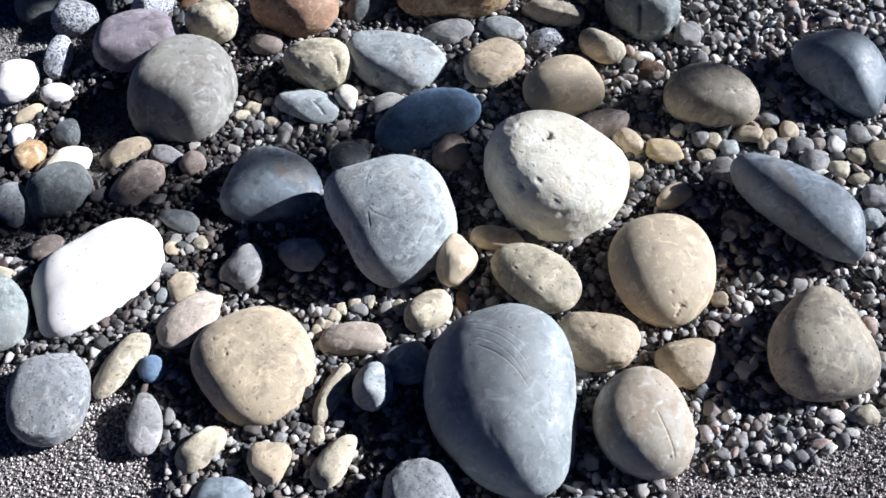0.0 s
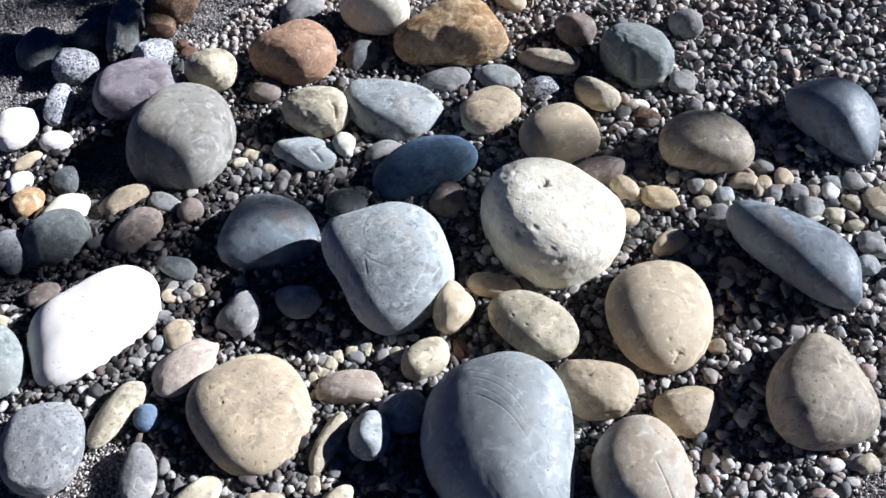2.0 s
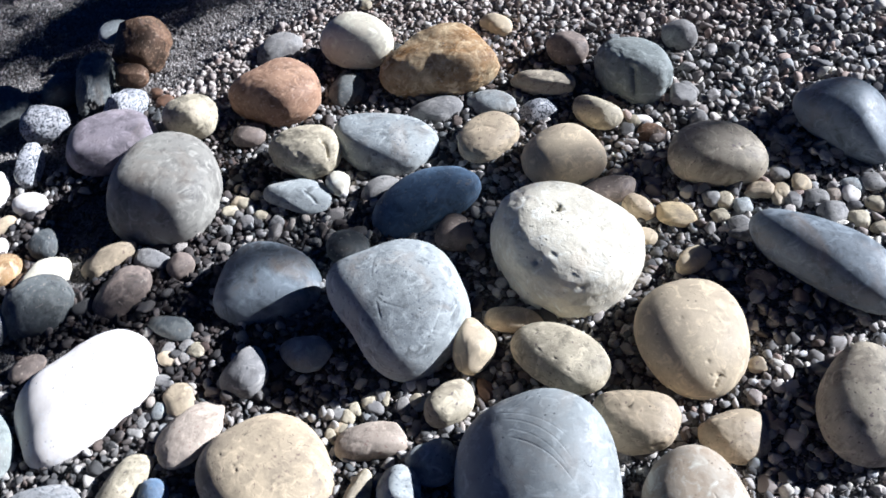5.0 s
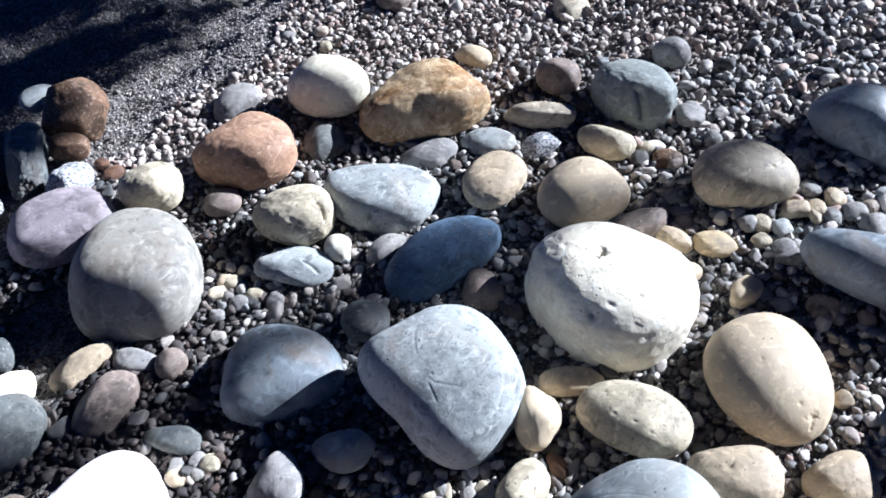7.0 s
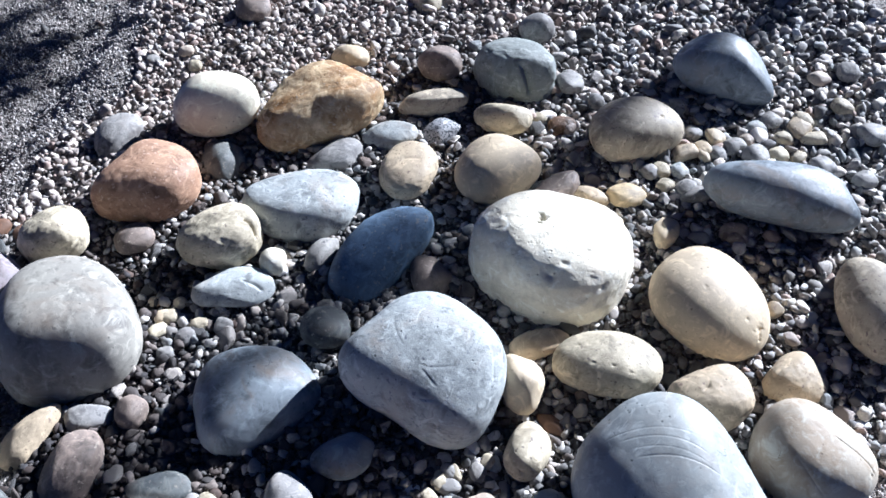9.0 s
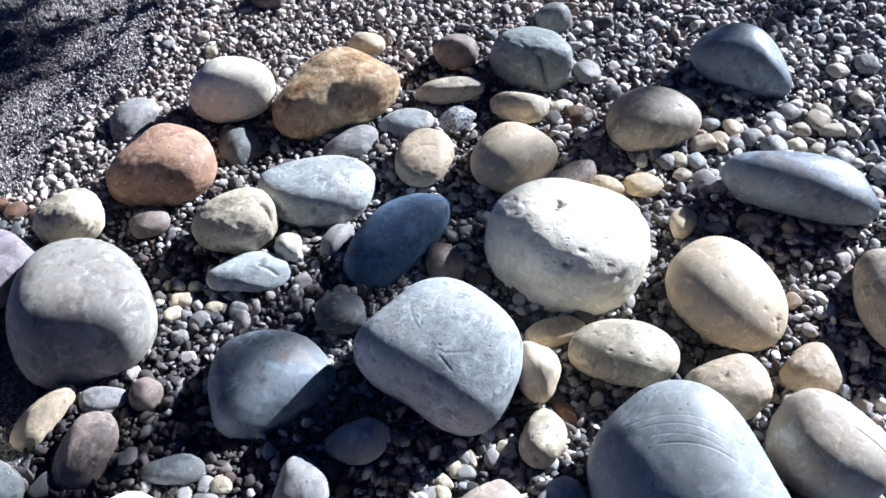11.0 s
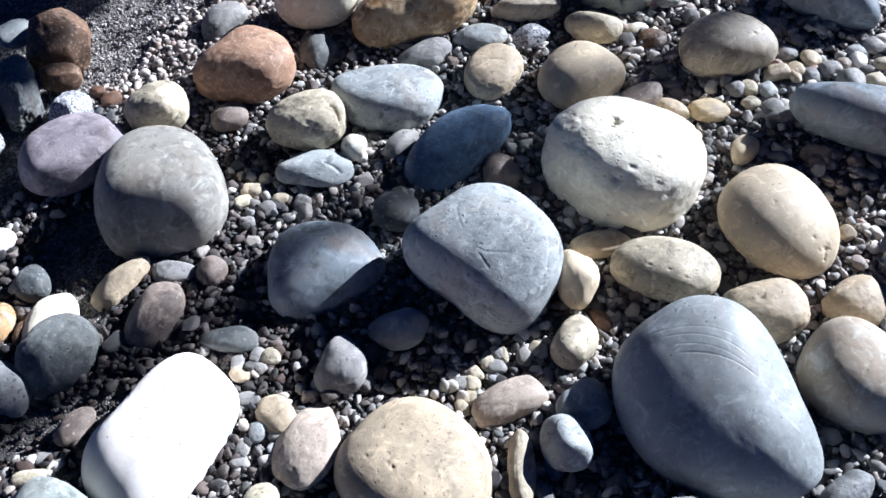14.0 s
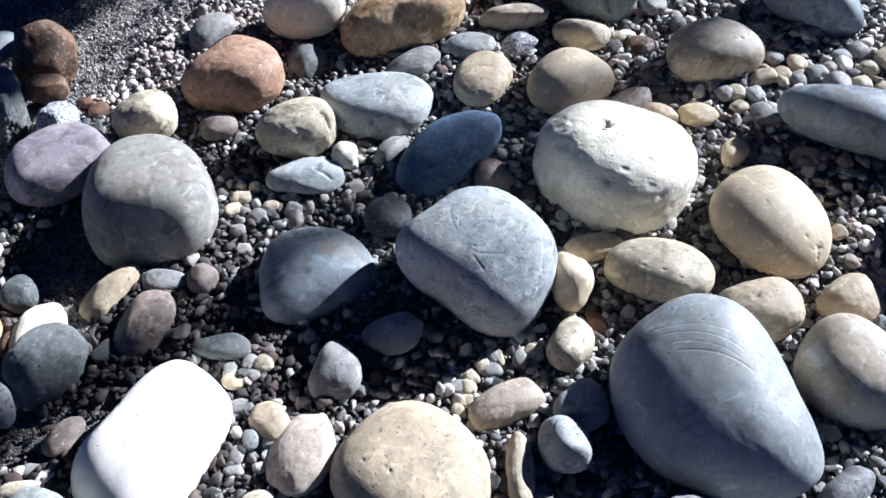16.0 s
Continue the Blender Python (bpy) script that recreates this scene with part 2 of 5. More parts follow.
GRIT = gravel_material("coarse_grit", [(0.0, (0.272, 0.254, 0.239)), (0.2, (0.341, 0.320, 0.299)), (0.42, (0.231, 0.218, 0.208)), (0.58, (0.400, 0.379, 0.356)), (0.72, (0.289, 0.258, 0.239)), (0.85, (0.413, 0.405, 0.397)), (0.93, (0.255, 0.248, 0.242))])

CHIPS = gravel_material("pale_chips", [(0.0, (0.317, 0.308, 0.290)), (0.2, (0.405, 0.387, 0.361)), (0.42, (0.264, 0.268, 0.264)), (0.6, (0.458, 0.431, 0.387)), (0.78, (0.352, 0.312, 0.268)), (0.9, (0.484, 0.466, 0.440))], 0.2)

PALE_GRIT = gravel_material("pale_grit", [(0.0, (0.42, 0.37, 0.34)), (0.25, (0.56, 0.51, 0.47)), (0.5, (0.31, 0.27, 0.25)), (0.65, (0.64, 0.60, 0.56)), (0.8, (0.46, 0.38, 0.34)), (0.92, (0.30, 0.30, 0.31))])

PALE_GRAVEL = gravel_material("pale_gravel", [(0.0, (0.313, 0.275, 0.247)), (0.16, (0.149, 0.129, 0.116)), (0.30, (0.403, 0.360, 0.321)), (0.45, (0.214, 0.181, 0.159)), (0.58, (0.465, 0.421, 0.378)), (0.72, (0.290, 0.230, 0.197)), (0.82, (0.488, 0.466, 0.434)), (0.91, (0.183, 0.172, 0.167))])


def sand_material():
    """Dark coarse sand: grains of several tones with fine relief."""
    m = bpy.data.materials.new("coarse_sand")
    m.use_nodes = True
    n, link = m.node_tree.nodes, m.node_tree.links.new
    bsdf, coords = n["Principled BSDF"], n.new("ShaderNodeTexCoord")
    cells, patch = n.new("ShaderNodeTexVoronoi"), n.new("ShaderNodeTexNoise")
    cells.inputs["Scale"].default_value = 330.0
    patch.inputs["Scale"].default_value, patch.inputs["Detail"].default_value = 5.0, 6.0
    link(coords.outputs["Object"], cells.inputs["Vector"])
    link(coords.outputs["Object"], patch.inputs["Vector"])
    grain = n.new("ShaderNodeSeparateColor")
    link(cells.outputs["Color"], grain.inputs["Color"])
    row = n.new("ShaderNodeValToRGB")
    for k, (at, tone) in enumerate(((0.0, (0.07, 0.065, 0.06)), (0.45, (0.14, 0.13, 0.12)), (0.8, (0.24, 0.22, 0.20)), (1.0, (0.38, 0.36, 0.33)))):
        e = row.color_ramp.elements[k] if k < 2 else row.color_ramp.elements.new(at)
        e.position, e.color = at, (*tone, 1)
    link(grain.outputs["Red"], row.inputs["Fac"])
    damp = n.new("ShaderNodeMapRange")
    damp.inputs["From Min"].default_value, damp.inputs["From Max"].default_value = 0.3, 0.7
    damp.inputs["To Min"].default_value, damp.inputs["To Max"].default_value = 0.75, 1.1
    link(patch.outputs["Fac"], damp.inputs["Value"])
    times = n.new("ShaderNodeVectorMath")
    times.operation = "SCALE"
    link(row.outputs["Color"], times.inputs[0])
    link(damp.outputs["Result"], times.inputs["Scale"])
    link(times.outputs[0], bsdf.inputs["Base Color"])
    bsdf.inputs["Roughness"].default_value = 0.85
    bump = n.new("ShaderNodeBump")
    bump.inputs["Strength"].default_value, bump.inputs["Distance"].default_value = 0.9, 0.003
    bump.invert = True
    link(cells.outputs["Distance"], bump.inputs["Height"])
    link(bump.outputs["Normal"], bsdf.inputs["Normal"])
    return m


SAND = sand_material()


# ---- the ground: one sheet, dense near the stones and wide to the horizon ----
def level(x, y):
    """Height of the bank under the stones."""
    u, v = max(-1.1, min(0.8, x)), max(-0.7, min(0.8, y))
    off = max(0.0, min(1.0, (0.72 * (y - 0.56) - 0.69 * (x + 0.56)) / 0.12)) * max(0.0, min(1.0, (y - 0.5) / 0.1))
    return -0.05 * off * off * (3 - 2 * off) + -0.0019 + 0.0278 * u + 0.002 * v + 0.0333 * u * u + 0.0084 * u * v + 0.0273 * v * v


def bank(x, y):
    rough = max(0.0, min(1.0, (0.72 * (y - 0.50) - 0.69 * (x + 0.56)) / 0.12)) if -1.3 < x < 0.2 and 0.3 < y < 1.3 else 0.0  # trodden, clotted sand
    return level(x, y) + rough * (0.008 * noise.noise(Vector((26 * x, 26 * y, 5))) + 0.005 * noise.noise(Vector((60 * x, 60 * y, 8)))) + 0.006 * noise.noise(Vector((9 * x, 9 * y, 0))) + 0.002 * noise.noise(Vector((40 * x, 40 * y, 3)))


def axis_steps(low, high, step):
    inner = [low + step * k for k in range(int((high - low) / step) + 1)]
    out, d = [], step
    while d < 70:
        d *= 1.35
        out.append(d)
    return [low - d for d in reversed(out)] + inner + [high + d for d in out]


xs, ys = axis_steps(-1.3, 1.0, 0.014), axis_steps(-0.9, 1.1, 0.014)
ground_mesh = bpy.data.meshes.new("ground")
ground_mesh.from_pydata([(x, y, bank(x, y) - 0.004) for y in ys for x in xs], [],
                        [(j * len(xs) + i, j * len(xs) + i + 1, (j + 1) * len(xs) + i + 1, (j + 1) * len(xs) + i) for j in range(len(ys) - 1) for i in range(len(xs) - 1)])
ground_mesh.shade_smooth()
ground_mesh.materials.append(SAND)
tagged(new("ground", ground_mesh), "dark coarse sandy ground of a stony shore", "ground", kind="structure")


# ---- the stones ----
def ball(level_of):
    bm = bmesh.new()
    bmesh.ops.create_icosphere(bm, subdivisions=level_of, radius=1.0)
    d = np.array([v.co[:] for v in bm.verts])
    f = [[v.index for v in face.verts] for face in bm.faces]
    bm.free()
    return d / np.linalg.norm(d, axis=1)[:, None], f


BALLS = {k: ball(k) for k in (1, 2, 3, 5, 6, 7, 8)}
STONES = []


def lumps(d, seed, rate, depth):
    """Fractal unevenness over the directions d."""
    out = np.empty(len(d))
    for k, v in enumerate(d):
        p = Vector((rate * v[0] + 17.3 * seed, rate * v[1] - 5.1 * seed, rate * v[2] + 2.7 * seed))
        out[k] = noise.noise(p) + 0.5 * noise.noise(2.1 * p) + 0.25 * noise.noise(4.3 * p)
    return depth * out


def stone(kind, place, half, turn, boxy, swell, material, label, rough=0, cuts=(), pits=(), cracks=(), fine=0, slab=0, crisp=1.0):
    """One water-worn stone: a rounded body with three- and four-sided swellings, worn lumps, broad worn faces, pits and cracks."""
    d, faces = BALLS[fine or (6 if max(half) > 0.045 else 5)]
    seed = len(STONES) + 1
    rough = rough or (0.022 if kind == "cobble" else 0.036)
    angle, flat = np.arctan2(d[:, 1], d[:, 0]), 1 - d[:, 2] ** 2
    slab = slab or boxy
    r = ((np.abs(d[:, :2]) ** boxy).sum(1) ** (slab / boxy) + np.abs(d[:, 2]) ** slab) ** (-1 / slab)
    r = r * (1 + flat * (swell[0] * np.cos(3 * angle) + swell[1] * np.sin(3 * angle) + swell[2] * np.cos(4 * angle) + swell[3] * np.sin(4 * angle)))
    r = r * (1 + lumps(d, seed, 1.7, rough) + lumps(d, seed + 25, 3.4, 0.35 * rough if rough > 0.02 else 0.2 * rough) + (lumps(d, seed + 50, 6.0, (0.6 if rough > 0.05 else 0.25 if rough > 0.02 else 0.05) * rough) if len(d) > 3000 else 0))
    dent = np.zeros(len(d))
    for x, y, z, wide, deep in pits:
        way = np.array((x, y, z)) / math.sqrt(x * x + y * y + z * z)
        near = np.flatnonzero(d @ way > math.cos(min(3.0, 2.4 * wide)))
        off = np.arccos(np.clip(d[near] @ way, -1, 1)) / wide
        off = off * (1 + lumps(d[near], seed + 9, 2.2 / wide, 0.45 if wide < 0.2 else 0.12))
        dent[near] += deep * np.exp(-(np.maximum(off, 0) ** 2) * 2)
    for a, b, bend, wide, deep in cracks:
        a, b = np.array(a) / np.linalg.norm(a), np.array(b) / np.linalg.norm(b)
        across = np.cross(a, b)
        span = np.linalg.norm(across)
        across = across / span
        mid = (a + b) / np.linalg.norm(a + b)
        side = np.cross(across, mid)
        s = (d @ side) / (0.5 * span)
        inside = (np.abs(s) < 1.1) & (d @ mid > 0)
        off = (d @ across - bend * (1 - s ** 2)) / wide
        dent = dent + deep * np.exp(-(off ** 2)) * inside * np.clip((1.1 - np.abs(s)) * 4, 0, 1)
    body = (d * r[:, None]) * np.array(half)
    back = np.array(pose(0, 0, 0, *turn).to_3x3().inverted())
    pick = random.Random(seed)
    if not cuts:
        cuts = [(pick.gauss(0, 0.5), pick.gauss(0, 0.5), pick.uniform(0.3, 1.0), pick.uniform(0.84, 0.92)) for _ in range(3)]
    slight = [(pick.gauss(0, 0.8), pick.gauss(0, 0.8), pick.uniform(0.0, 0.9), pick.uniform(0.945, 0.975)) for _ in range(5 if rough > 0.016 else 0)]
    for x, y, z, share in [*cuts, *slight]:  # worn faces, rounded at their rims
        way = back @ (np.array((x, y, z)) / math.sqrt(x * x + y * y + z * z))
        reach = body @ way
        most = reach.max()
        soft = ((0.06 if share < 0.94 else 0.04) * (1.0 if rough > 0.03 else 2.1) + 0.12 * max(0.0, 0.88 - share)) * most * crisp
        body = body - way * (0.86 * soft * np.logaddexp(0, (reach - share * most) / soft))[:, None]
    body = body * (1 - dent)[:, None]
    mesh = bpy.data.meshes.new(kind)
    mesh.from_pydata(body.tolist(), [], faces)
    mesh.shade_smooth()
    mesh.materials.append(material)
    ob = new(kind, mesh)
    ob.matrix_basis = pose(*place, *turn)
    STONES.append((ob, place, half, turn))
    return tagged(ob, label, kind, "stones lying on the gravel")


stone("cobble", (0.005, -0.006, 0.024), (0.115, 0.101, 0.078), (3, -3, 132), 2.43, (0.018, 0.007, 0.013, -0.003), CHALK, "large chalky white cobble with small pits", cuts=((0.3, 0, 0.95, 0.82), (-0.92, -0.37, 0.1, 0.92), (0.37, -0.93, 0.05, 0.94),), pits=((0.25, -0.06, 0.97, 0.08, 0.16), (0.28, 0.06, 0.96, 0.06, 0.09), (0.55, 0.45, 0.70, 0.14, 0.0335), (-0.55, 0.26, 0.79, 0.16, 0.0287), (-0.15, 0.58, 0.80, 0.05, 0.0287), (-0.34, -0.21, 0.92, 0.06, 0.0191), (-0.04, 0.75, 0.66, 0.12, 0.0191), (-0.60, 0.60, 0.53, 0.05, 0.0287), (-0.65, -0.16, 0.74, 0.12, 0.0239), (0.61, 0.10, 0.78, 0.06, 0.0191), (-0.45, 0.61, 0.65, 0.09, 0.0191), (-0.04, 0.77, 0.64, 0.05, 0.0287), (-0.37, 0.28, 0.89, 0.05, 0.0239),), fine=7, slab=2.6, rough=0.034)
stone("cobble", (-0.245, -0.084, 0.040), (0.1, 0.088, 0.092), (21, 8, -60), 2.65, (0.016, -0.075, -0.014, 0.030), GREYBLUE, "blocky blue-grey cobble with short cracks", cuts=((0.2, 0.22, 0.95, 0.74), (-0.18, -0.2, 0.95, 0.84), (-0.8, -0.45, 0.4, 0.95),), pits=((0.27, -0.59, 0.76, 0.05, 0.0104), (-0.03, 0.00, 1.00, 0.03, 0.0091),), cracks=(((0.17, -0.51, 0.84), (0.33, -0.39, 0.86), 0, 0.02, 0.0104), ((0.02, -0.14, 0.99), (0.26, -0.25, 0.93), 0, 0.018, 0.0078), ((0.78, 0.18, 0.60), (0.51, 0.62, 0.60), 0.03, 0.014, 0.0091), ((-0.34, 0.06, 0.94), (-0.61, 0.36, 0.71), 0.02, 0.014, 0.0065), ((0.06, -0.08, 0.99), (0.33, 0.14, 0.93), 0, 0.014, 0.0065),), fine=7, rough=0.016)
stone("cobble", (0.154, -0.176, 0.018), (0.09, 0.077, 0.052), (-8, 1, -99), 2.30, (0.022, 0.028, 0.019, -0.013), CREAM, "smooth round cream cobble on dark gravel", cuts=((0.3, 0, 0.95, 0.97),), pits=((0.80, 0.24, 0.55, 0.12, 0.035), (0.66, 0.04, 0.75, 0.05, 0.025), (0.02, -0.38, 0.92, 0.05, 0.015),), cracks=(((0.92, 0.19, 0.36), (0.79, 0.30, 0.54), 0.02, 0.03, 0.03),), fine=7, slab=2.1, rough=0.008)
stone("cobble", (-0.088, -0.383, 0.038), (0.103, 0.127, 0.064), (-12, 18, -174), 2.50, (0.036, -0.040, 0.020, 0.024), SLATEPALE, "big smooth slate-grey cobble with curved cracks", cuts=((0.5, -0.32, 0.8, 0.87),), pits=((-0.45, 0.72, 0.52, 0.60, -0.10), (0.85, 0.45, 0.25, 0.5, 0.06), (-0.11, 0.54, 0.84, 0.03, 0.0024), (-0.54, 0.14, 0.83, 0.03, 0.0024),), cracks=(((0.08, -0.51, 0.86), (-0.53, 0.08, 0.85), 0.05, 0.006, 0.0075), ((0.07, -0.59, 0.80), (-0.50, -0.05, 0.86), 0.05, 0.005, 0.0045), ((0.12, -0.70, 0.70), (-0.58, -0.10, 0.81), 0.05, 0.005, 0.0055), ((0.26, -0.78, 0.56), (-0.60, -0.26, 0.75), 0.03, 0.005, 0.0045), ((0.37, -0.75, 0.55), (0.69, -0.29, 0.67), -0.06, 0.007, 0.0050), ((-0.66, 0.53, 0.53), (-0.63, 0.75, 0.17), 0, 0.007, 0.0048),), fine=8, slab=2.3, rough=0.008)
stone("cobble", (0.097, -0.421, 0.026), (0.071, 0.061, 0.061), (5, 3, -75), 2.81, (0.006, 0.027, 0.039, -0.005), BANDED, "egg-shaped beige cobble with a grey band", cuts=((0.5, 0, 0.86, 0.88),), pits=((0.75, 0.14, 0.65, 0.05, 0.02),), cracks=(((0.02, 0.25, 0.97), (0.81, 0.21, 0.54), 0.02, 0.018, 0.022), ((-0.51, -0.37, 0.77), (0.70, -0.66, 0.27), 0.03, 0.015, 0.008),), fine=7, rough=0.011)
stone("cobble", (0.347, -0.318, 0.036), (0.084, 0.07, 0.05), (-4, -3, -108), 2.19, (-0.058, -0.049, 0.039, -0.009), ROSY, "grey-brown cobble with small pits", cuts=((0.55, 0.15, 0.82, 0.93),), pits=((0.16, 0.01, 0.99, 0.04, 0.02), (0.04, 0.62, 0.78, 0.05, 0.02),), cracks=(((0.33, 0.26, 0.91), (0.25, 0.44, 0.86), 0, 0.02, 0.02),), fine=7, slab=2.1, rough=0.014)
stone("cobble", (-0.032, -0.187, 0.021), (0.071, 0.046, 0.034), (7, 2, 143), 2.37, (0.021, 0.010, 0.017, 0.008), IVORY, "ivory oval cobble with dark pits", cuts=((0.3, -0.05, 0.95, 0.93),), pits=((0.58, -0.06, 0.81, 0.08, 0.03), (-0.03, 0.54, 0.84, 0.06, 0.03), (0.32, 0.49, 0.81, 0.06, 0.03), (-0.33, 0.63, 0.70, 0.06, 0.02),), fine=7, slab=2.3, rough=0.011)
stone("stone", (0.049, -0.297, 0.028), (0.056, 0.041, 0.031), (-1, 1, 170), 2.43, (-0.006, -0.071, -0.010, -0.011), TAN, "low tan stone wedged against a grey cobble", cuts=((0.6, -0.2, 0.78, 0.86), (-0.4, -0.6, 0.7, 0.86),), pits=((0.24, -0.09, 0.97, 0.12, 0.04),), cracks=(((0.36, -0.03, 0.93), (0.11, -0.24, 0.96), 0, 0.04, 0.04),), fine=6, slab=2.8)
stone("stone", (0.171, -0.328, 0.014), (0.046, 0.035, 0.025), (-12, -4, 186), 2.43, (0.060, -0.042, 0.001, -0.027), TAN, "angular tan stone with a split face", cuts=((0.6, -0.3, 0.75, 0.82), (-0.7, -0.2, 0.7, 0.82), (0.2, 0.6, 0.8, 0.85),), pits=((0.62, 0.21, 0.76, 0.3, 0.05),), rough=0.045)
stone("stone", (-0.151, -0.158, 0.026), (0.037, 0.027, 0.035), (12, 20, -109), 2.56, (0.035, -0.075, 0.039, 0.031), CREAM, "small cream wedge-shaped stone leaning on a cobble", cuts=((0.55, -0.1, 0.83, 0.85), (-0.7, -0.5, 0.5, 0.85),))
stone("stone", (-0.089, -0.111, 0.011), (0.045, 0.020, 0.016), (0, -3, 168), 2.24, (-0.005, 0.015, 0.014, -0.016), TAN, "flat tan stone half hidden between cobbles")
stone("cobble", (-0.44, -0.311, 0.006), (0.09, 0.083, 0.052), (6, -5, 130), 2.43, (-0.019, 0.031, 0.007, 0.013), TAN, "broad flat tan cobble with tiny pits", cuts=((0.2, -0.05, 0.97, 0.96),), pits=((0.20, 0.37, 0.91, 0.035, 0.04), (0.27, 0.34, 0.90, 0.03, 0.03), (0.20, 0.26, 0.95, 0.03, 0.02), (0.53, 0.36, 0.77, 0.03, 0.02), (-0.50, 0.29, 0.81, 0.03, 0.02), (-0.17, -0.43, 0.88, 0.1, 0.012),), fine=7, slab=2.3, rough=0.008)
stone("cobble", (-0.704, -0.152, 0.006), (0.121, 0.072, 0.051), (-0, 4, -137), 2.49, (-0.032, -0.003, -0.011, 0.043), WHITE, "long bright white cobble lying on gravel", cuts=((0.15, -0.03, 0.98, 0.92), (-0.75, -0.25, 0.6, 0.88), (0.85, 0.42, 0.35, 0.86), (0.2, 0.9, 0.4, 0.94), (-0.42, 0.9, 0.3, 0.93),), pits=((-0.07, -0.82, 0.56, 0.30, 0.08), (-0.02, -0.49, 0.87, 0.28, 0.025), (-0.14, -0.26, 0.95, 0.25, 0.015),), fine=7, slab=3.2, rough=0.011)
stone("cobble", (-0.725, -0.359, 0.025), (0.071, 0.054, 0.037), (0, 0, -85), 2.38, (0.006, -0.008, 0.004, 0.003), SPECKLE, "oval grey cobble with fine dark speckles", cuts=((0.1, 0, 0.99, 0.94),), slab=3)
stone("cobble", (-0.624, 0.209, 0.022), (0.104, 0.090, 0.075), (8, -3, -104), 2.40, (-0.053, -0.010, 0.004, 0.002), OLIVE, "tall rounded olive-grey cobble", cuts=((0.3, 0.15, 0.94, 0.85), (-0.35, -0.75, 0.55, 0.82), (-0.9, -0.1, 0.4, 0.95),), pits=((-0.08, 0.40, 0.91, 0.05, 0.01),), fine=7, slab=2.6, rough=0.011)
stone("cobble", (-0.451, 0.006, 0.006), (0.082, 0.068, 0.051), (-2, -4, 168), 2.59, (-0.075, 0.000, 0.008, -0.012), SLATE, "wedge-shaped blue-grey cobble half in shade", cuts=((0.42, 0, 0.9, 0.86), (-0.4, 0.1, 0.9, 0.86), (0.1, -0.88, 0.45, 0.8),), slab=2.5)
stone("cobble", (-0.728, 0.330, 0.028), (0.08, 0.056, 0.042), (2, -6, -163), 2.30, (0.009, 0.022, 0.002, -0.021), PURPLE, "flat purple-grey cobble with a rough edge", cuts=((0.12, -0.05, 0.98, 0.9),), slab=3)
stone("cobble", (-0.2, 0.131, 0.012), (0.093, 0.048, 0.04), (-3, 14, -159), 2.80, (0.020, 0.020, -0.010, -0.020), BLUEDARK, "long dark blue-grey cobble lying slanted", cuts=((-0.2, -0.7, 0.68, 0.86), (0.15, 0.4, 0.9, 0.88),))
stone("cobble", (-0.255, 0.268, 0.012), (0.088, 0.061, 0.042), (-2, -9, 165), 2.34, (0.047, -0.055, 0.024, 0.002), GREYBLUE, "pale grey oval cobble with faint veins", cuts=((0.12, 0.15, 0.98, 0.84), (-0.1, -0.9, 0.4, 0.93),), slab=2.8)
stone("stone", (-0.387, 0.254, 0.029), (0.058, 0.043, 0.038), (-2, 5, 173), 2.26, (0.075, -0.028, 0.030, -0.012), IVORY, "lumpy ivory stone with a deep notch", cuts=((0.3, 0, 0.95, 0.9),), pits=((-0.53, 0.08, 0.85, 0.15, 0.04), (0.04, 0.68, 0.74, 0.12, 0.03),), cracks=(((-0.55, 0.15, 0.82), (-0.70, 0.69, 0.19), 0.03, 0.06, 0.12),), fine=6, slab=3, rough=0.045)
stone("stone", (-0.084, 0.250, 0.018), (0.057, 0.041, 0.025), (-0, -3, -143), 2.45, (0.001, 0.002, 0.001, 0.003), TAN, "rounded tan stone with a dark mark", cuts=((0.35, 0, 0.93, 0.88), (0.75, -0.1, 0.65, 0.92),), cracks=(((0.13, -0.20, 0.97), (-0.12, 0.37, 0.92), 0.03, 0.05, 0.05),), fine=6, slab=3)
stone("cobble", (0.032, 0.18, 0.023), (0.066, 0.059, 0.042), (1, 3, 179), 2.29, (0.017, 0.033, 0.024, -0.024), CREAM, "smooth cream oval cobble in gravel", cuts=((0.2, -0.05, 0.97, 0.95),), slab=2.1, rough=0.011)
stone("cobble", (0.268, 0.138, 0.034), (0.076, 0.055, 0.045), (-2, 0, 162), 2.27, (-0.019, 0.036, 0.007, -0.012), ROSY, "smooth oval brownish cobble with a dark dot", cuts=((0.3, -0.2, 0.93, 0.94),), pits=((-0.43, 0.23, 0.87, 0.06, 0.05), (0.37, 0.25, 0.90, 0.1, 0.015),), fine=7, slab=2.2, rough=0.011)
stone("cobble", (0.480, 0.169, 0.054), (0.089, 0.056, 0.056), (-12, -11, 126), 2.00, (-0.028, 0.075, -0.018, -0.029), SLATE, "domed slate-blue cobble in loose gravel", cuts=((-0.3, 0.55, 0.78, 0.84), (0.5, -0.4, 0.76, 0.88),), rough=0.011)
stone("cobble", (0.360, -0.092, 0.054), (0.113, 0.050, 0.051), (-23, -2, 134), 2.16, (0.027, 0.069, -0.002, -0.022), SLATE, "long slate-blue cobble lying in gravel", cuts=((0.1, -0.2, 0.97, 0.9), (0.3, 0.5, 0.8, 0.88),), rough=0.011)
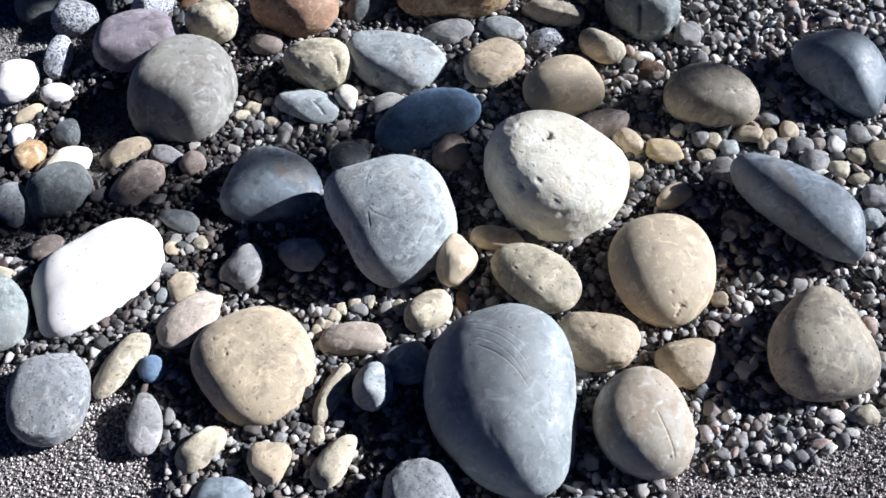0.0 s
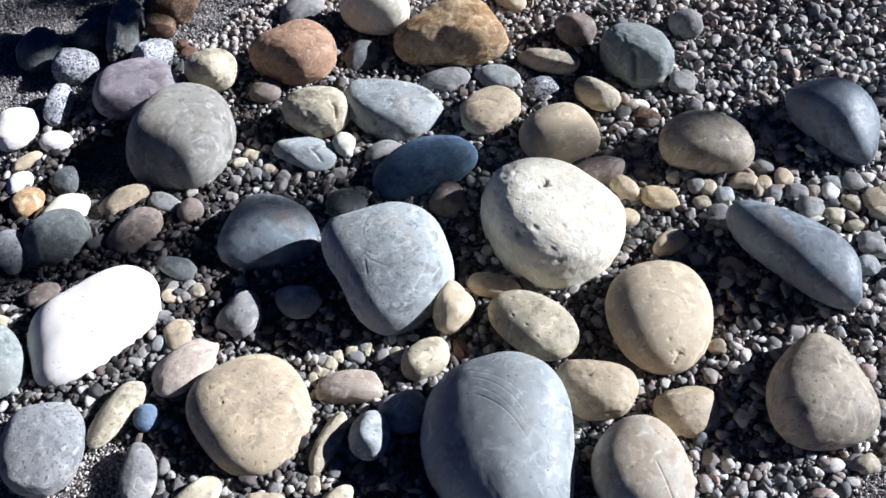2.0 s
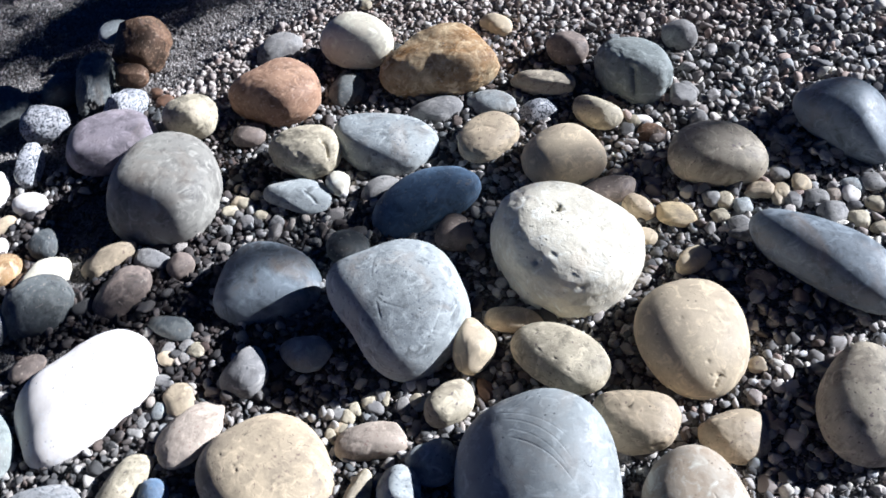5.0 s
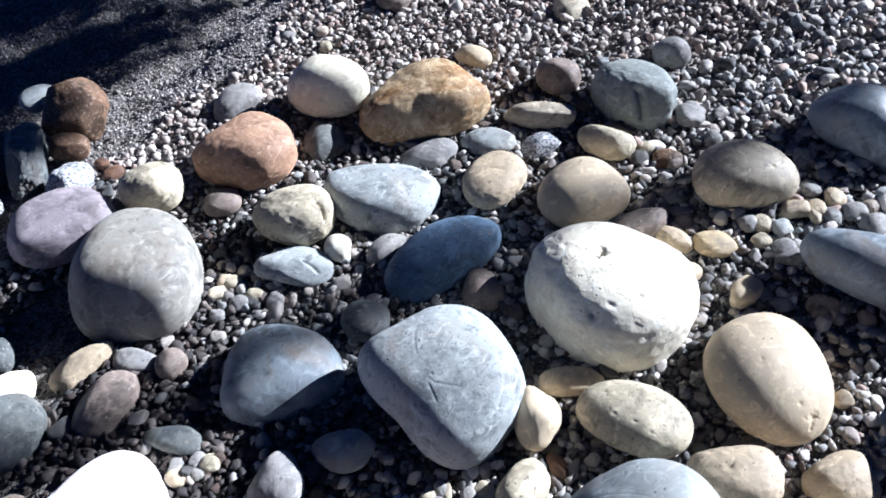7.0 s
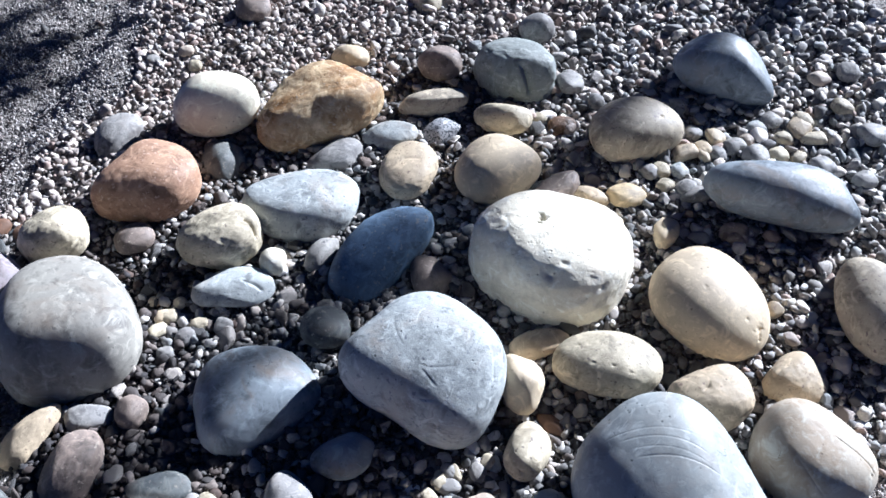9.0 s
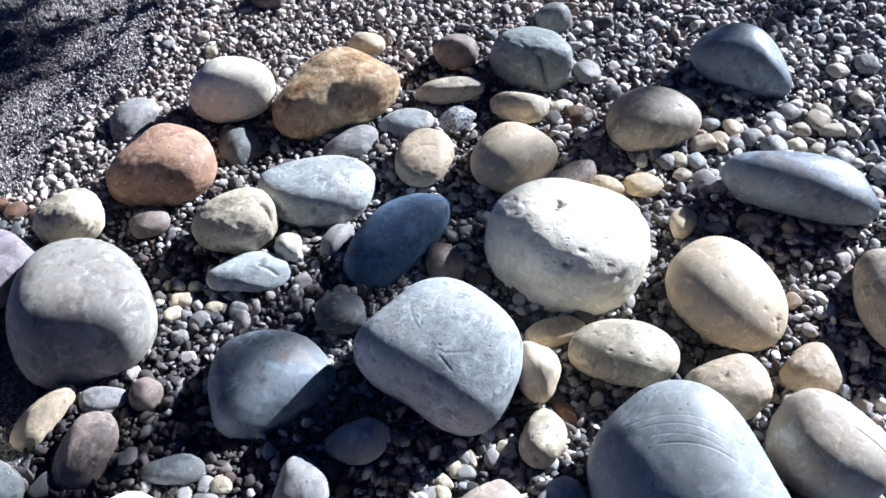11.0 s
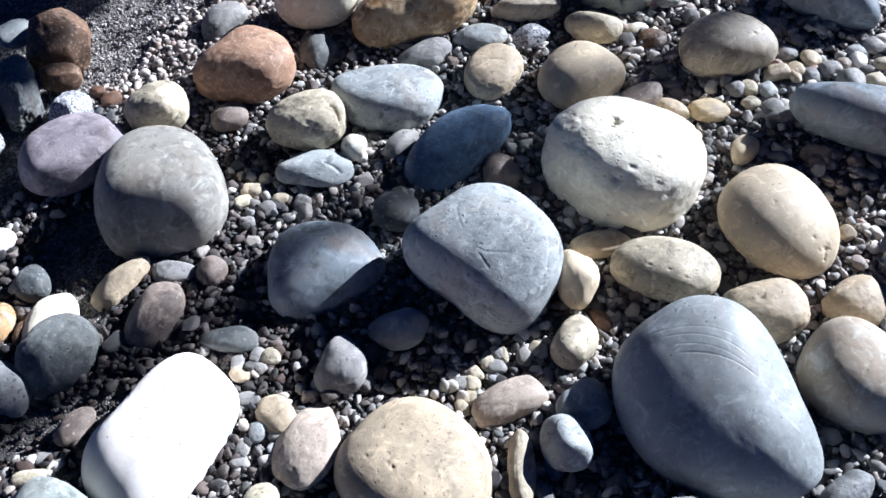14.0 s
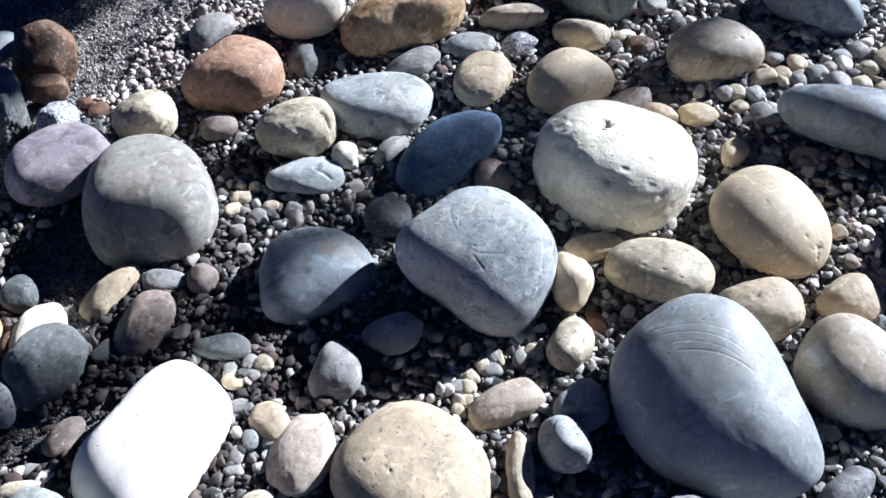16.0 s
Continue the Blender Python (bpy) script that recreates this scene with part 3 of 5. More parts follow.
stone("cobble", (0.183, 0.352, 0.033), (0.069, 0.053, 0.048), (1, 1, 131), 2.35, (0.017, 0.046, 0.007, -0.004), GREEN, "green-grey cobble with a worn groove", cuts=((-0.3, -0.7, 0.65, 0.84), (0.2, 0.3, 0.93, 0.88),), cracks=(((-0.05, 0.32, 0.95), (-0.51, 0.75, -0.42), 0.02, 0.075, 0.19),), fine=7, slab=2.8, rough=0.045)
stone("cobble", (-0.146, 0.429, 0.032), (0.102, 0.065, 0.048), (-3, 10, -180), 2.34, (0.059, 0.075, 0.026, -0.013), ORANGE, "large ochre-orange cobble with rough hollows", cuts=((0.35, 0.12, 0.93, 0.86), (-0.2, -0.8, 0.55, 0.78),), pits=((0.15, 0.49, 0.86, 0.3, 0.07), (0.52, 0.06, 0.85, 0.2, 0.05), (-0.43, 0.35, 0.84, 0.15, 0.04), (0.89, 0.29, 0.34, 0.12, 0.04), (0.03, 0.87, 0.50, 0.2, 0.03),), fine=7, slab=3, rough=0.045)
stone("cobble", (-0.437, 0.407, 0.028), (0.080, 0.061, 0.050), (-1, 3, -169), 2.24, (0.075, -0.075, 0.032, -0.039), RED, "rounded reddish-brown cobble beside an ochre one", cuts=((0.38, 0.08, 0.92, 0.86), (-0.35, -0.8, 0.45, 0.92),), pits=((0.45, 0.41, 0.79, 0.1, 0.02),), fine=7, slab=2.6)
stone("cobble", (-0.293, 0.501, 0.044), (0.066, 0.045, 0.055), (-0, 6, 164), 2.28, (-0.012, 0.039, 0.014, 0.021), PALE, "rounded cream-white cobble behind a red one", cuts=((0.2, 0, 0.98, 0.96),), slab=2.1, rough=0.011)
stone("stone", (-0.591, 0.363, 0.033), (0.047, 0.033, 0.040), (1, 13, -175), 2.25, (0.030, -0.038, 0.017, 0.027), IVORY, "pale grey-tan stone with a small round hole", cuts=((0.2, 0, 0.97, 0.88), (0.8, -0.3, 0.5, 0.9),), pits=((-0.13, 0.98, 0.17, 0.16, 0.1),), slab=2.8)
stone("stone", (-0.863, 0.407, 0.021), (0.043, 0.036, 0.031), (-0, 1, -156), 2.29, (-0.008, 0.003, 0.010, 0.004), GRANITE, "speckled black and white granite stone", rough=0.07)
stone("stone", (-0.872, 0.308, 0.017), (0.047, 0.022, 0.025), (-3, 1, -90), 2.38, (-0.029, 0.029, -0.003, 0.004), GRANITE, "small speckled granite stone beside another")
stone("stone", (-0.715, 0.421, 0.022), (0.068, 0.026, 0.030), (-9, -34, 256), 2.50, (-0.017, -0.029, -0.003, 0.014), GRANITE, "white stone densely flecked with grey", rough=0.06)
stone("stone", (-0.709, 0.596, 0.025), (0.056, 0.050, 0.050), (-4, 6, -100), 3.0, (-0.02, 0.05, 0.010, 0.028), BROWN, "craggy brown rock at the sand's edge", cuts=((0.75, 0.2, 0.6, 0.64), (-0.6, -0.35, 0.7, 0.66), (0.15, -0.95, 0.25, 0.72), (-0.1, 0.6, 0.78, 0.7), (0.7, -0.65, 0.25, 0.74), (-0.9, 0.35, 0.25, 0.72), (0.2, -0.5, 0.85, 0.68),), pits=((0.3, -0.3, 0.9, 0.3, 0.09), (-0.2, 0.4, 0.9, 0.22, 0.08),), rough=0.07, fine=6, crisp=0.25)
stone("stone", (-0.718, 0.506, 0.021), (0.033, 0.022, 0.023), (2, -7, 167), 2.24, (0.023, 0.001, -0.016, -0.002), BROWN, "small blocky brown stone at the sand", cuts=((0.1, 0, 1, 0.8), (0.2, -0.9, 0.3, 0.8), (-0.8, -0.2, 0.4, 0.8),), rough=0.06, crisp=0.4)
stone("stone", (-0.783, 0.492, 0.027), (0.072, 0.029, 0.040), (-4, 1, -93), 2.46, (-0.002, 0.001, -0.011, -0.019), DARKMIX, "rough dark blue-grey stone in shade", cuts=((0.5, 0.2, 0.84, 0.8), (-0.6, -0.4, 0.77, 0.8),), rough=0.08)
for x, y, size, yaw in ((-0.655, 0.445, 0.017, 20), (-0.632, 0.424, 0.013, 70), (-0.672, 0.470, 0.014, -30)):
    stone("pebble", (x, y, level(x, y) + 0.006), (size, 0.75 * size, 0.6 * size), (6, -4, yaw), 2.3, (0.03, -0.02, 0.02, 0.01), RUST, "small red-brown pebble beside a pale stone", 0.06)
stone("stone", (-0.842, 0.487, 0.020), (0.040, 0.031, 0.030), (4, 3, -140), 2.30, (0.03, 0.02, 0.01, -0.01), DARKMIX, "blocky dark blue-grey stone in shade", cuts=((0.3, 0.2, 0.9, 0.8), (-0.4, -0.6, 0.7, 0.8), (0.7, -0.4, 0.5, 0.84),), rough=0.07)
stone("stone", (-0.945, 0.455, 0.018), (0.048, 0.040, 0.033), (-3, 4, -120), 2.35, (0.02, -0.03, 0.01, 0.01), DARKMIX, "broad dark blue-grey stone in shade", cuts=((0.4, 0.1, 0.9, 0.82), (-0.5, -0.5, 0.7, 0.84),), rough=0.06)
stone("stone", (-0.773, 0.654, 0.012), (0.031, 0.027, 0.017), (0, 1, -173), 2.39, (-0.001, -0.001, 0.001, 0.001), GREYBLUE, "small pale blue-grey stone by brown rock")
stone("stone", (-0.193, -0.542, 0.029), (0.054, 0.077, 0.042), (-0, -0, 192), 2.40, (-0.004, -0.000, -0.001, 0.006), SPECKLE, "pale grey stone with light lichen flecks")
stone("stone", (-0.465, -0.504, 0.013), (0.041, 0.026, 0.020), (-0, -0, 180), 2.39, (-0.000, 0.000, 0.002, -0.002), SLATE, "rounded grey stone in fine gravel")
stone("stone", (-0.316, -0.459, 0.012), (0.043, 0.021, 0.018), (-3, 1, -124), 2.19, (-0.075, 0.007, 0.017, -0.013), IVORY, "pale stone with a split tip", cuts=((0.5, 0.1, 0.86, 0.8), (-0.3, -0.7, 0.6, 0.8),), rough=0.045)
stone("stone", (-0.404, -0.457, 0.012), (0.029, 0.028, 0.018), (-10, 7, -102), 2.39, (0.075, 0.075, 0.007, -0.002), TAN, "small tan stone with a crack", cuts=((0.4, 0.2, 0.9, 0.8), (-0.2, -0.8, 0.5, 0.8),), rough=0.045)
stone("stone", (-0.501, -0.438, 0.012), (0.040, 0.022, 0.018), (-0, 0, -136), 2.41, (-0.019, -0.006, -0.001, -0.000), IVORY, "pale lumpy stone among small pebbles", cuts=((0.4, 0.3, 0.86, 0.8), (-0.4, -0.5, 0.76, 0.8),))
stone("stone", (-0.585, -0.401, 0.013), (0.046, 0.024, 0.019), (-2, 3, -83), 2.27, (-0.067, -0.026, 0.011, 0.018), GREY, "pear-shaped grey stone on coarse sand")
stone("stone", (-0.634, -0.304, 0.012), (0.061, 0.022, 0.018), (1, 3, -123), 2.30, (0.028, 0.032, -0.006, -0.006), IVORY, "slim whitish stone on coarse sand")
stone("pebble", (-0.591, -0.315, 0.011), (0.021, 0.019, 0.016), (-1, -0, 126), 2.30, (0.019, 0.010, 0.012, -0.002), BLUEDARK, "small dark bluish pebble beside a tan cobble")
stone("stone", (-0.548, -0.232, 0.007), (0.064, 0.042, 0.021), (15, -16, -115), 2.00, (-0.033, 0.010, 0.025, 0.020), PINK, "blocky pale pink stone between cobbles", cuts=((0.2, 0.5, 0.84, 0.84), (0.1, -0.8, 0.6, 0.84),))
stone("stone", (-0.300, -0.273, 0.004), (0.051, 0.024, 0.021), (-5, 5, -180), 2.80, (-0.005, 0.037, 0.006, 0.010), PINK, "long pinkish stone with a dark spot", cuts=((0.15, 0.1, 0.98, 0.8), (0.3, -0.8, 0.5, 0.86), (0.85, 0.2, 0.4, 0.88),), pits=((0.38, 0.20, 0.90, 0.2, 0.06),))
stone("stone", (-0.192, -0.234, 0.012), (0.041, 0.027, 0.025), (-5, -15, -141), 2.35, (0.005, -0.024, 0.018, 0.022), IVORY, "small pale stone with a pitted side", pits=((0.98, 0.16, 0.13, 0.2, 0.08), (0.32, 0.90, 0.28, 0.06, 0.04),))
stone("stone", (-0.326, -0.358, 0.009), (0.050, 0.017, 0.014), (4, 0, -113), 2.10, (-0.015, -0.002, 0.003, 0.002), IVORY, "long whitish stone between grey pebbles")
stone("stone", (-0.267, -0.355, 0.021), (0.041, 0.031, 0.027), (43, -25, -88), 2.00, (0.010, 0.028, 0.019, 0.005), GREYBLUE, "small bluish stone with chipped edges", cuts=((0.4, 0.1, 0.9, 0.82), (-0.4, -0.6, 0.7, 0.82),))
stone("stone", (-0.222, -0.318, 0.015), (0.034, 0.030, 0.021), (-4, 4, -170), 2.29, (0.053, -0.071, -0.001, -0.008), GREYBLUE, "dark grey stone with a small knob")
stone("stone", (-0.476, -0.149, 0.008), (0.038, 0.032, 0.024), (8, 13, -126), 2.23, (-0.075, -0.075, -0.013, 0.015), GREY, "blue-grey stone in deep shade", cuts=((0.4, 0.2, 0.9, 0.8),))
stone("stone", (-0.389, -0.128, 0.012), (0.041, 0.027, 0.022), (-7, 14, -196), 2.00, (0.034, -0.075, -0.006, -0.002), SLATE, "flat slate stone in deep shade")
stone("stone", (-0.594, -0.050, 0.001), (0.042, 0.021, 0.012), (9, 4, 150), 2.00, (0.028, 0.065, -0.000, -0.015), DARKMIX, "flat dark grey oval stone in gravel")
stone("stone", (-0.678, 0.023, 0.000), (0.053, 0.031, 0.031), (6, 11, -136), 2.20, (-0.002, -0.033, -0.014, -0.004), UMBER, "lumpy dark brown stone with pale flecks", cuts=((0.4, 0.2, 0.9, 0.85),))
stone("stone", (-0.712, 0.091, 0.004), (0.048, 0.022, 0.019), (-8, 10, -155), 2.03, (-0.075, 0.037, -0.001, -0.019), TAN, "finger-shaped tan stone in dark gravel")
stone("stone", (-0.640, 0.084, -0.000), (0.032, 0.020, 0.013), (5, -4, 160), 2.19, (-0.039, -0.001, -0.007, 0.003), GREY, "small long grey stone beside a tan one")
stone("pebble", (-0.591, 0.064, 0.002), (0.024, 0.020, 0.020), (-2, -2, -126), 2.27, (0.018, 0.033, 0.005, -0.003), UMBER, "small round brown pebble")
stone("cobble", (-0.804, 0.010, 0.008), (0.058, 0.044, 0.042), (-10, 0, -138), 2.40, (0.000, 0.000, 0.017, 0.012), DARKMIX, "lumpy dark grey cobble with brown stains", cuts=((0.35, 0.3, 0.88, 0.84), (-0.5, -0.5, 0.7, 0.84),), rough=0.05)
stone("stone", (-0.809, 0.066, 0.002), (0.05, 0.03, 0.027), (-5, -5, -131), 2.00, (0.048, 0.003, 0.024, 0.009), PALE, "pale wedge-shaped stone leaning on a cobble", cuts=((0.3, 0.3, 0.9, 0.82),))
stone("stone", (-0.858, -0.021, 0.012), (0.037, 0.019, 0.018), (-1, 1, -107), 2.39, (0.016, 0.007, -0.005, -0.004), SPECKLE, "small speckled pale grey stone")
stone("pebble", (-0.872, 0.086, 0.014), (0.030, 0.023, 0.021), (-0, -1, -122), 2.31, (-0.008, -0.001, 0.005, -0.010), ORANGE, "small round orange-tan pebble")
stone("pebble", (-0.839, 0.059, 0.008), (0.021, 0.014, 0.012), (-0, -1, -122), 2.32, (0.011, 0.000, 0.006, -0.010), BROWN, "small brown pebble among paler ones")
# darker stone tone replaces the olive cobble's shade, which falls short here
stone("pebble", (-0.820, 0.136, 0.007), (0.029, 0.024, 0.019), (1, -2, -82), 2.30, (0.008, 0.011, 0.007, 0.008), DARKMIX, "round dark blue-grey pebble, toned darker for shade")
stone("stone", (-0.935, 0.252, 0.020), (0.045, 0.035, 0.030), (-5, 0, -109), 2.15, (0.044, 0.029, 0.020, -0.020), WHITE, "chunky bright white stone", cuts=((0.5, 0.2, 0.84, 0.84),))
stone("pebble", (-0.858, 0.224, 0.011), (0.029, 0.020, 0.017), (-0, -1, -180), 2.40, (-0.014, -0.013, 0.002, -0.005), WHITE, "smooth small white pebble on sand")
stone("pebble", (-0.902, 0.182, 0.008), (0.030, 0.012, 0.011), (-1, 1, -142), 2.33, (0.019, -0.017, 0.005, -0.000), TAN, "slim tan pebble among white ones")
stone("pebble", (-0.901, 0.134, 0.009), (0.025, 0.020, 0.013), (-1, -1, -118), 2.26, (0.021, 0.004, 0.014, -0.011), WHITE, "small whitish pebble among other stones")
stone("stone", (-0.164, 0.342, 0.003), (0.051, 0.028, 0.020), (-4, 3, -180), 2.01, (0.063, -0.032, 0.016, -0.005), GREY, "smooth oval grey stone in gravel")
stone("stone", (-0.068, 0.338, 0.009), (0.046, 0.028, 0.016), (-1, 8, 153), 2.00, (0.002, -0.005, 0.026, -0.003), GREYBLUE, "flat blue-grey stone lying in gravel", cuts=((0, 0, 1, 0.8),))
stone("stone", (0.009, 0.307, 0.006), (0.035, 0.024, 0.017), (-1, 5, -177), 2.34, (0.009, -0.021, 0.014, 0.004), GRANITE, "rough angular grey stone", cuts=((0.5, 0.2, 0.84, 0.8), (-0.6, -0.2, 0.77, 0.8), (0, -0.8, 0.6, 0.8),), rough=0.045)
stone("stone", (0.103, 0.269, 0.026), (0.050, 0.028, 0.026), (-1, 12, 131), 2.00, (0.036, -0.016, -0.013, -0.013), IVORY, "bean-shaped pale stone in gravel")
stone("stone", (0.028, 0.361, 0.022), (0.059, 0.024, 0.023), (0, 9, 157), 2.10, (0.045, 0.007, -0.007, -0.005), ROSY, "flat olive-grey wedge of stone", cuts=((0.1, 0.2, 0.97, 0.6), (-0.2, -0.9, 0.25, 0.75),))
stone("stone", (0.081, 0.431, 0.031), (0.039, 0.031, 0.031), (-2, 5, 155), 2.00, (0.026, -0.010, -0.004, -0.009), UMBER, "small blocky brown-grey stone", cuts=((0.3, 0.1, 0.95, 0.82), (-0.5, -0.6, 0.6, 0.82),))
stone("pebble", (0.281, 0.431, 0.032), (0.033, 0.026, 0.030), (1, -2, 150), 2.00, (-0.003, 0.011, -0.003, -0.002), GREY, "small round pale grey stone")
stone("pebble", (-0.035, 0.540, 0.012), (0.033, 0.021, 0.018), (-1, 0, 143), 2.36, (0.012, 0.016, 0.003, 0.006), CREAM, "small cream pebble behind an ochre cobble")
stone("stone", (0.167, 0.610, 0.016), (0.034, 0.032, 0.023), (-4, 2, 186), 2.32, (-0.041, -0.002, 0.013, -0.002), IVORY, "small pale stone on fine grit")
stone("pebble", (0.185, 0.046, 0.011), (0.034, 0.023, 0.014), (4, -5, 163), 2.13, (-0.007, -0.004, 0.005, -0.011), YELLOW, "smooth yellowish oval pebble")
stone("pebble", (0.131, 0.068, 0.011), (0.029, 0.018, 0.016), (-0, -1, 131), 2.39, (0.008, -0.023, -0.002, 0.004), TAN, "small beige pebble against a white cobble")
stone("stone", (0.087, 0.101, 0.018), (0.048, 0.023, 0.021), (-1, 8, 191), 2.47, (0.010, -0.012, -0.008, 0.019), UMBER, "flat brown stone in shade")
stone("pebble", (0.130, 0.012, 0.008), (0.015, 0.018, 0.012), (-0, 0, -119), 2.40, (-0.001, -0.001, -0.000, -0.001), CREAM, "small cream pebble touching a white cobble")
stone("pebble", (0.189, -0.043, 0.011), (0.036, 0.019, 0.019), (-3, -20, -143), 2.13, (0.075, 0.014, 0.013, -0.000), CREAM, "rounded beige pebble by a cream cobble")
stone("pebble", (-0.269, 0.177, 0.001), (0.037, 0.017, 0.021), (-1, -12, -149), 2.33, (-0.035, 0.007, 0.025, -0.001), GREY, "small rounded grey pebble against a cobble")
stone("pebble", (-0.339, 0.191, 0.012), (0.019, 0.019, 0.020), (-6, -5, -122), 2.39, (0.010, 0.025, -0.007, 0.001), CHALK, "small chalky white pebble in gravel")
stone("stone", (-0.404, 0.175, 0.009), (0.058, 0.032, 0.019), (-0, -4, 164), 2.00, (0.075, 0.053, 0.006, 0.028), GREYBLUE, "low pale bluish stone with a cleft", cracks=(((-0.17, 0.03, 0.99), (-0.65, 0.61, 0.45), 0.02, 0.06, 0.1),), fine=6)
stone("pebble", (-0.494, 0.332, 0.005), (0.030, 0.024, 0.019), (5, 1, -181), 2.16, (0.003, 0.002, -0.013, 0.003), UMBER, "small pinkish-brown pebble in dark gravel")
# dark material imitates shade from the ochre cobble
stone("stone", (-0.320, 0.426, -0.006), (0.05, 0.035, 0.028), (-14, -16, -99), 2.19, (0.011, -0.051, 0.004, -0.001), DARKMIX, "slate stone toned dark for the deep shade on it")
stone("stone", (-0.445, 0.546, 0.010), (0.048, 0.03, 0.026), (0, 9, -148), 2.23, (-0.003, 0.047, 0.008, 0.016), GREY, "slanted tan stone beside a red cobble")
stone("stone", (-0.158, 0.060, 0.009), (0.036, 0.029, 0.018), (-15, -3, -104), 2.29, (-0.075, -0.039, 0.020, -0.014), UMBER, "brown stone standing in deep shade")
# deep shade is put into this stone's dark material
stone("stone", (-0.325, 0.052, 0.013), (0.034, 0.030, 0.022), (-1, -3, 157), 2.40, (0.022, 0.009, -0.002, -0.010), DARKMIX, "blue-grey stone toned dark for the deep shade on it")
stone("cobble", (-0.848, -0.221, 0.029), (0.070, 0.051, 0.042), (1, -0, -53), 2.34, (-0.002, -0.001, 0.010, 0.005), GREEN, "dark greenish cobble beside a white one")
stone("stone", (-0.860, -0.145, 0.007), (0.026, 0.012, 0.010), (-0, -0, 164), 2.42, (0.001, -0.000, -0.004, -0.001), IVORY, "low pale stone at the gravel's edge")
stone("pebble", (-0.839, -0.124, 0.003), (0.023, 0.009, 0.004), (3, -3, 160), 2.36, (-0.012, -0.013, 0.004, 0.007), GREY, "thin flat grey pebble on sand")
stone("stone", (-0.802, -0.099, 0.009), (0.029, 0.017, 0.013), (-2, -1, -150), 2.30, (-0.035, -0.023, 0.004, -0.032), UMBER, "rough tan stone beside a white cobble")
stone("stone", (-0.874, -0.014, 0.016), (0.038, 0.029, 0.023), (1, -0, -70), 2.41, (0.003, -0.007, -0.002, -0.006), SPECKLE, "blue-grey speckled stone on sand")
stone("cobble", (-0.004, -0.533, 0.013), (0.047, 0.020, 0.018), (0, 0, -168), 2.40, (-0.000, 0.000, 0.000, 0.000), SPECKLE, "blue-grey cobble with pitted speckles", pits=((-0.24, 0.50, 0.83, 0.1, 0.05), (-0.08, -0.33, 0.94, 0.06, 0.03),))
stone("pebble", (-0.140, -0.213, 0.000), (0.021, 0.012, 0.010), (-0, -3, -74), 2.15, (-0.018, -0.035, 0.017, 0.011), RUST, "small rust-red pebble in shade")
stone("stone", (-0.571, -0.176, 0.001), (0.032, 0.022, 0.014), (0, 0, 112), 2.25, (-0.016, -0.002, -0.025, 0.012), TAN, "flat tan stone sunk in pebbles")
stone("pebble", (0.320, 0.068, 0.020), (0.0241, 0.0151, 0.0094), (1, -3, -9), 2.52, (0.015, -0.052, -0.058, 0.040), TAN, "small smooth tan pebble in the gravel", 0.05)
stone("pebble", (0.343, 0.052, 0.019), (0.0120, 0.0188, 0.0074), (-6, 12, -9), 2.43, (0.040, -0.003, 0.017, -0.042), CREAM, "small smooth cream pebble in the gravel", 0.05)
stone("pebble", (0.382, 0.069, 0.023), (0.0146, 0.0174, 0.0090), (9, 1, 0), 2.62, (0.021, -0.052, 0.031, 0.011), CREAM, "small smooth cream pebble in the gravel", 0.05)
stone("pebble", (0.362, 0.041, 0.021), (0.0144, 0.0172, 0.0089), (-11, 9, -7), 2.43, (0.026, 0.045, 0.026, 0.051), GREY, "small smooth grey pebble in the gravel", 0.05)
stone("pebble", (0.396, 0.039, 0.024), (0.0183, 0.0151, 0.0094), (7, -1, -5), 2.75, (0.045, -0.048, -0.044, -0.034), GREY, "small smooth grey pebble in the gravel", 0.05)
stone("pebble", (0.423, 0.039, 0.024), (0.0116, 0.0130, 0.0072), (-2, 3, 8), 2.31, (0.001, -0.014, -0.018, 0.010), PINK, "small smooth pinkish pebble in the gravel", 0.05)
stone("pebble", (0.407, 0.001, 0.027), (0.0214, 0.0213, 0.0132), (10, 4, -1), 2.75, (0.043, 0.059, 0.021, -0.040), GREY, "small smooth grey pebble in the gravel", 0.05)
stone("pebble", (0.447, 0.037, 0.026), (0.0136, 0.0163, 0.0084), (11, 10, 6), 2.50, (0.026, -0.035, 0.040, 0.009), WHITE, "small smooth white pebble in the gravel", 0.05)
stone("pebble", (0.442, -0.013, 0.026), (0.0172, 0.0150, 0.0093), (-10, 8, -8), 2.79, (-0.049, 0.036, -0.011, -0.042), IVORY, "small smooth pale ivory pebble in the gravel", 0.05)
stone("pebble", (0.485, 0.050, 0.030), (0.0197, 0.0165, 0.0102), (6, 9, -8), 2.13, (0.014, -0.055, 0.026, -0.020), GREY, "small smooth grey pebble in the gravel", 0.05)
stone("pebble", (0.508, 0.012, 0.032), (0.0195, 0.0186, 0.0115), (12, 0, 6), 2.80, (-0.023, -0.051, 0.012, -0.056), TAN, "small smooth tan pebble in the gravel", 0.05)
stone("pebble", (0.476, 0.010, 0.028), (0.0174, 0.0141, 0.0087), (-2, 3, -10), 2.21, (-0.055, 0.044, -0.022, 0.055), IVORY, "small smooth pale ivory pebble in the gravel", 0.05)
stone("pebble", (0.244, 0.066, 0.016), (0.0143, 0.0160, 0.0089), (-3, -1, 7), 2.46, (0.017, 0.011, 0.007, 0.014), GREY, "small smooth grey pebble in the gravel", 0.05)
stone("pebble", (0.263, 0.059, 0.016), (0.0133, 0.0171, 0.0083), (0, -2, 8), 2.60, (-0.031, -0.024, 0.057, 0.003), IVORY, "small smooth pale ivory pebble in the gravel", 0.05)
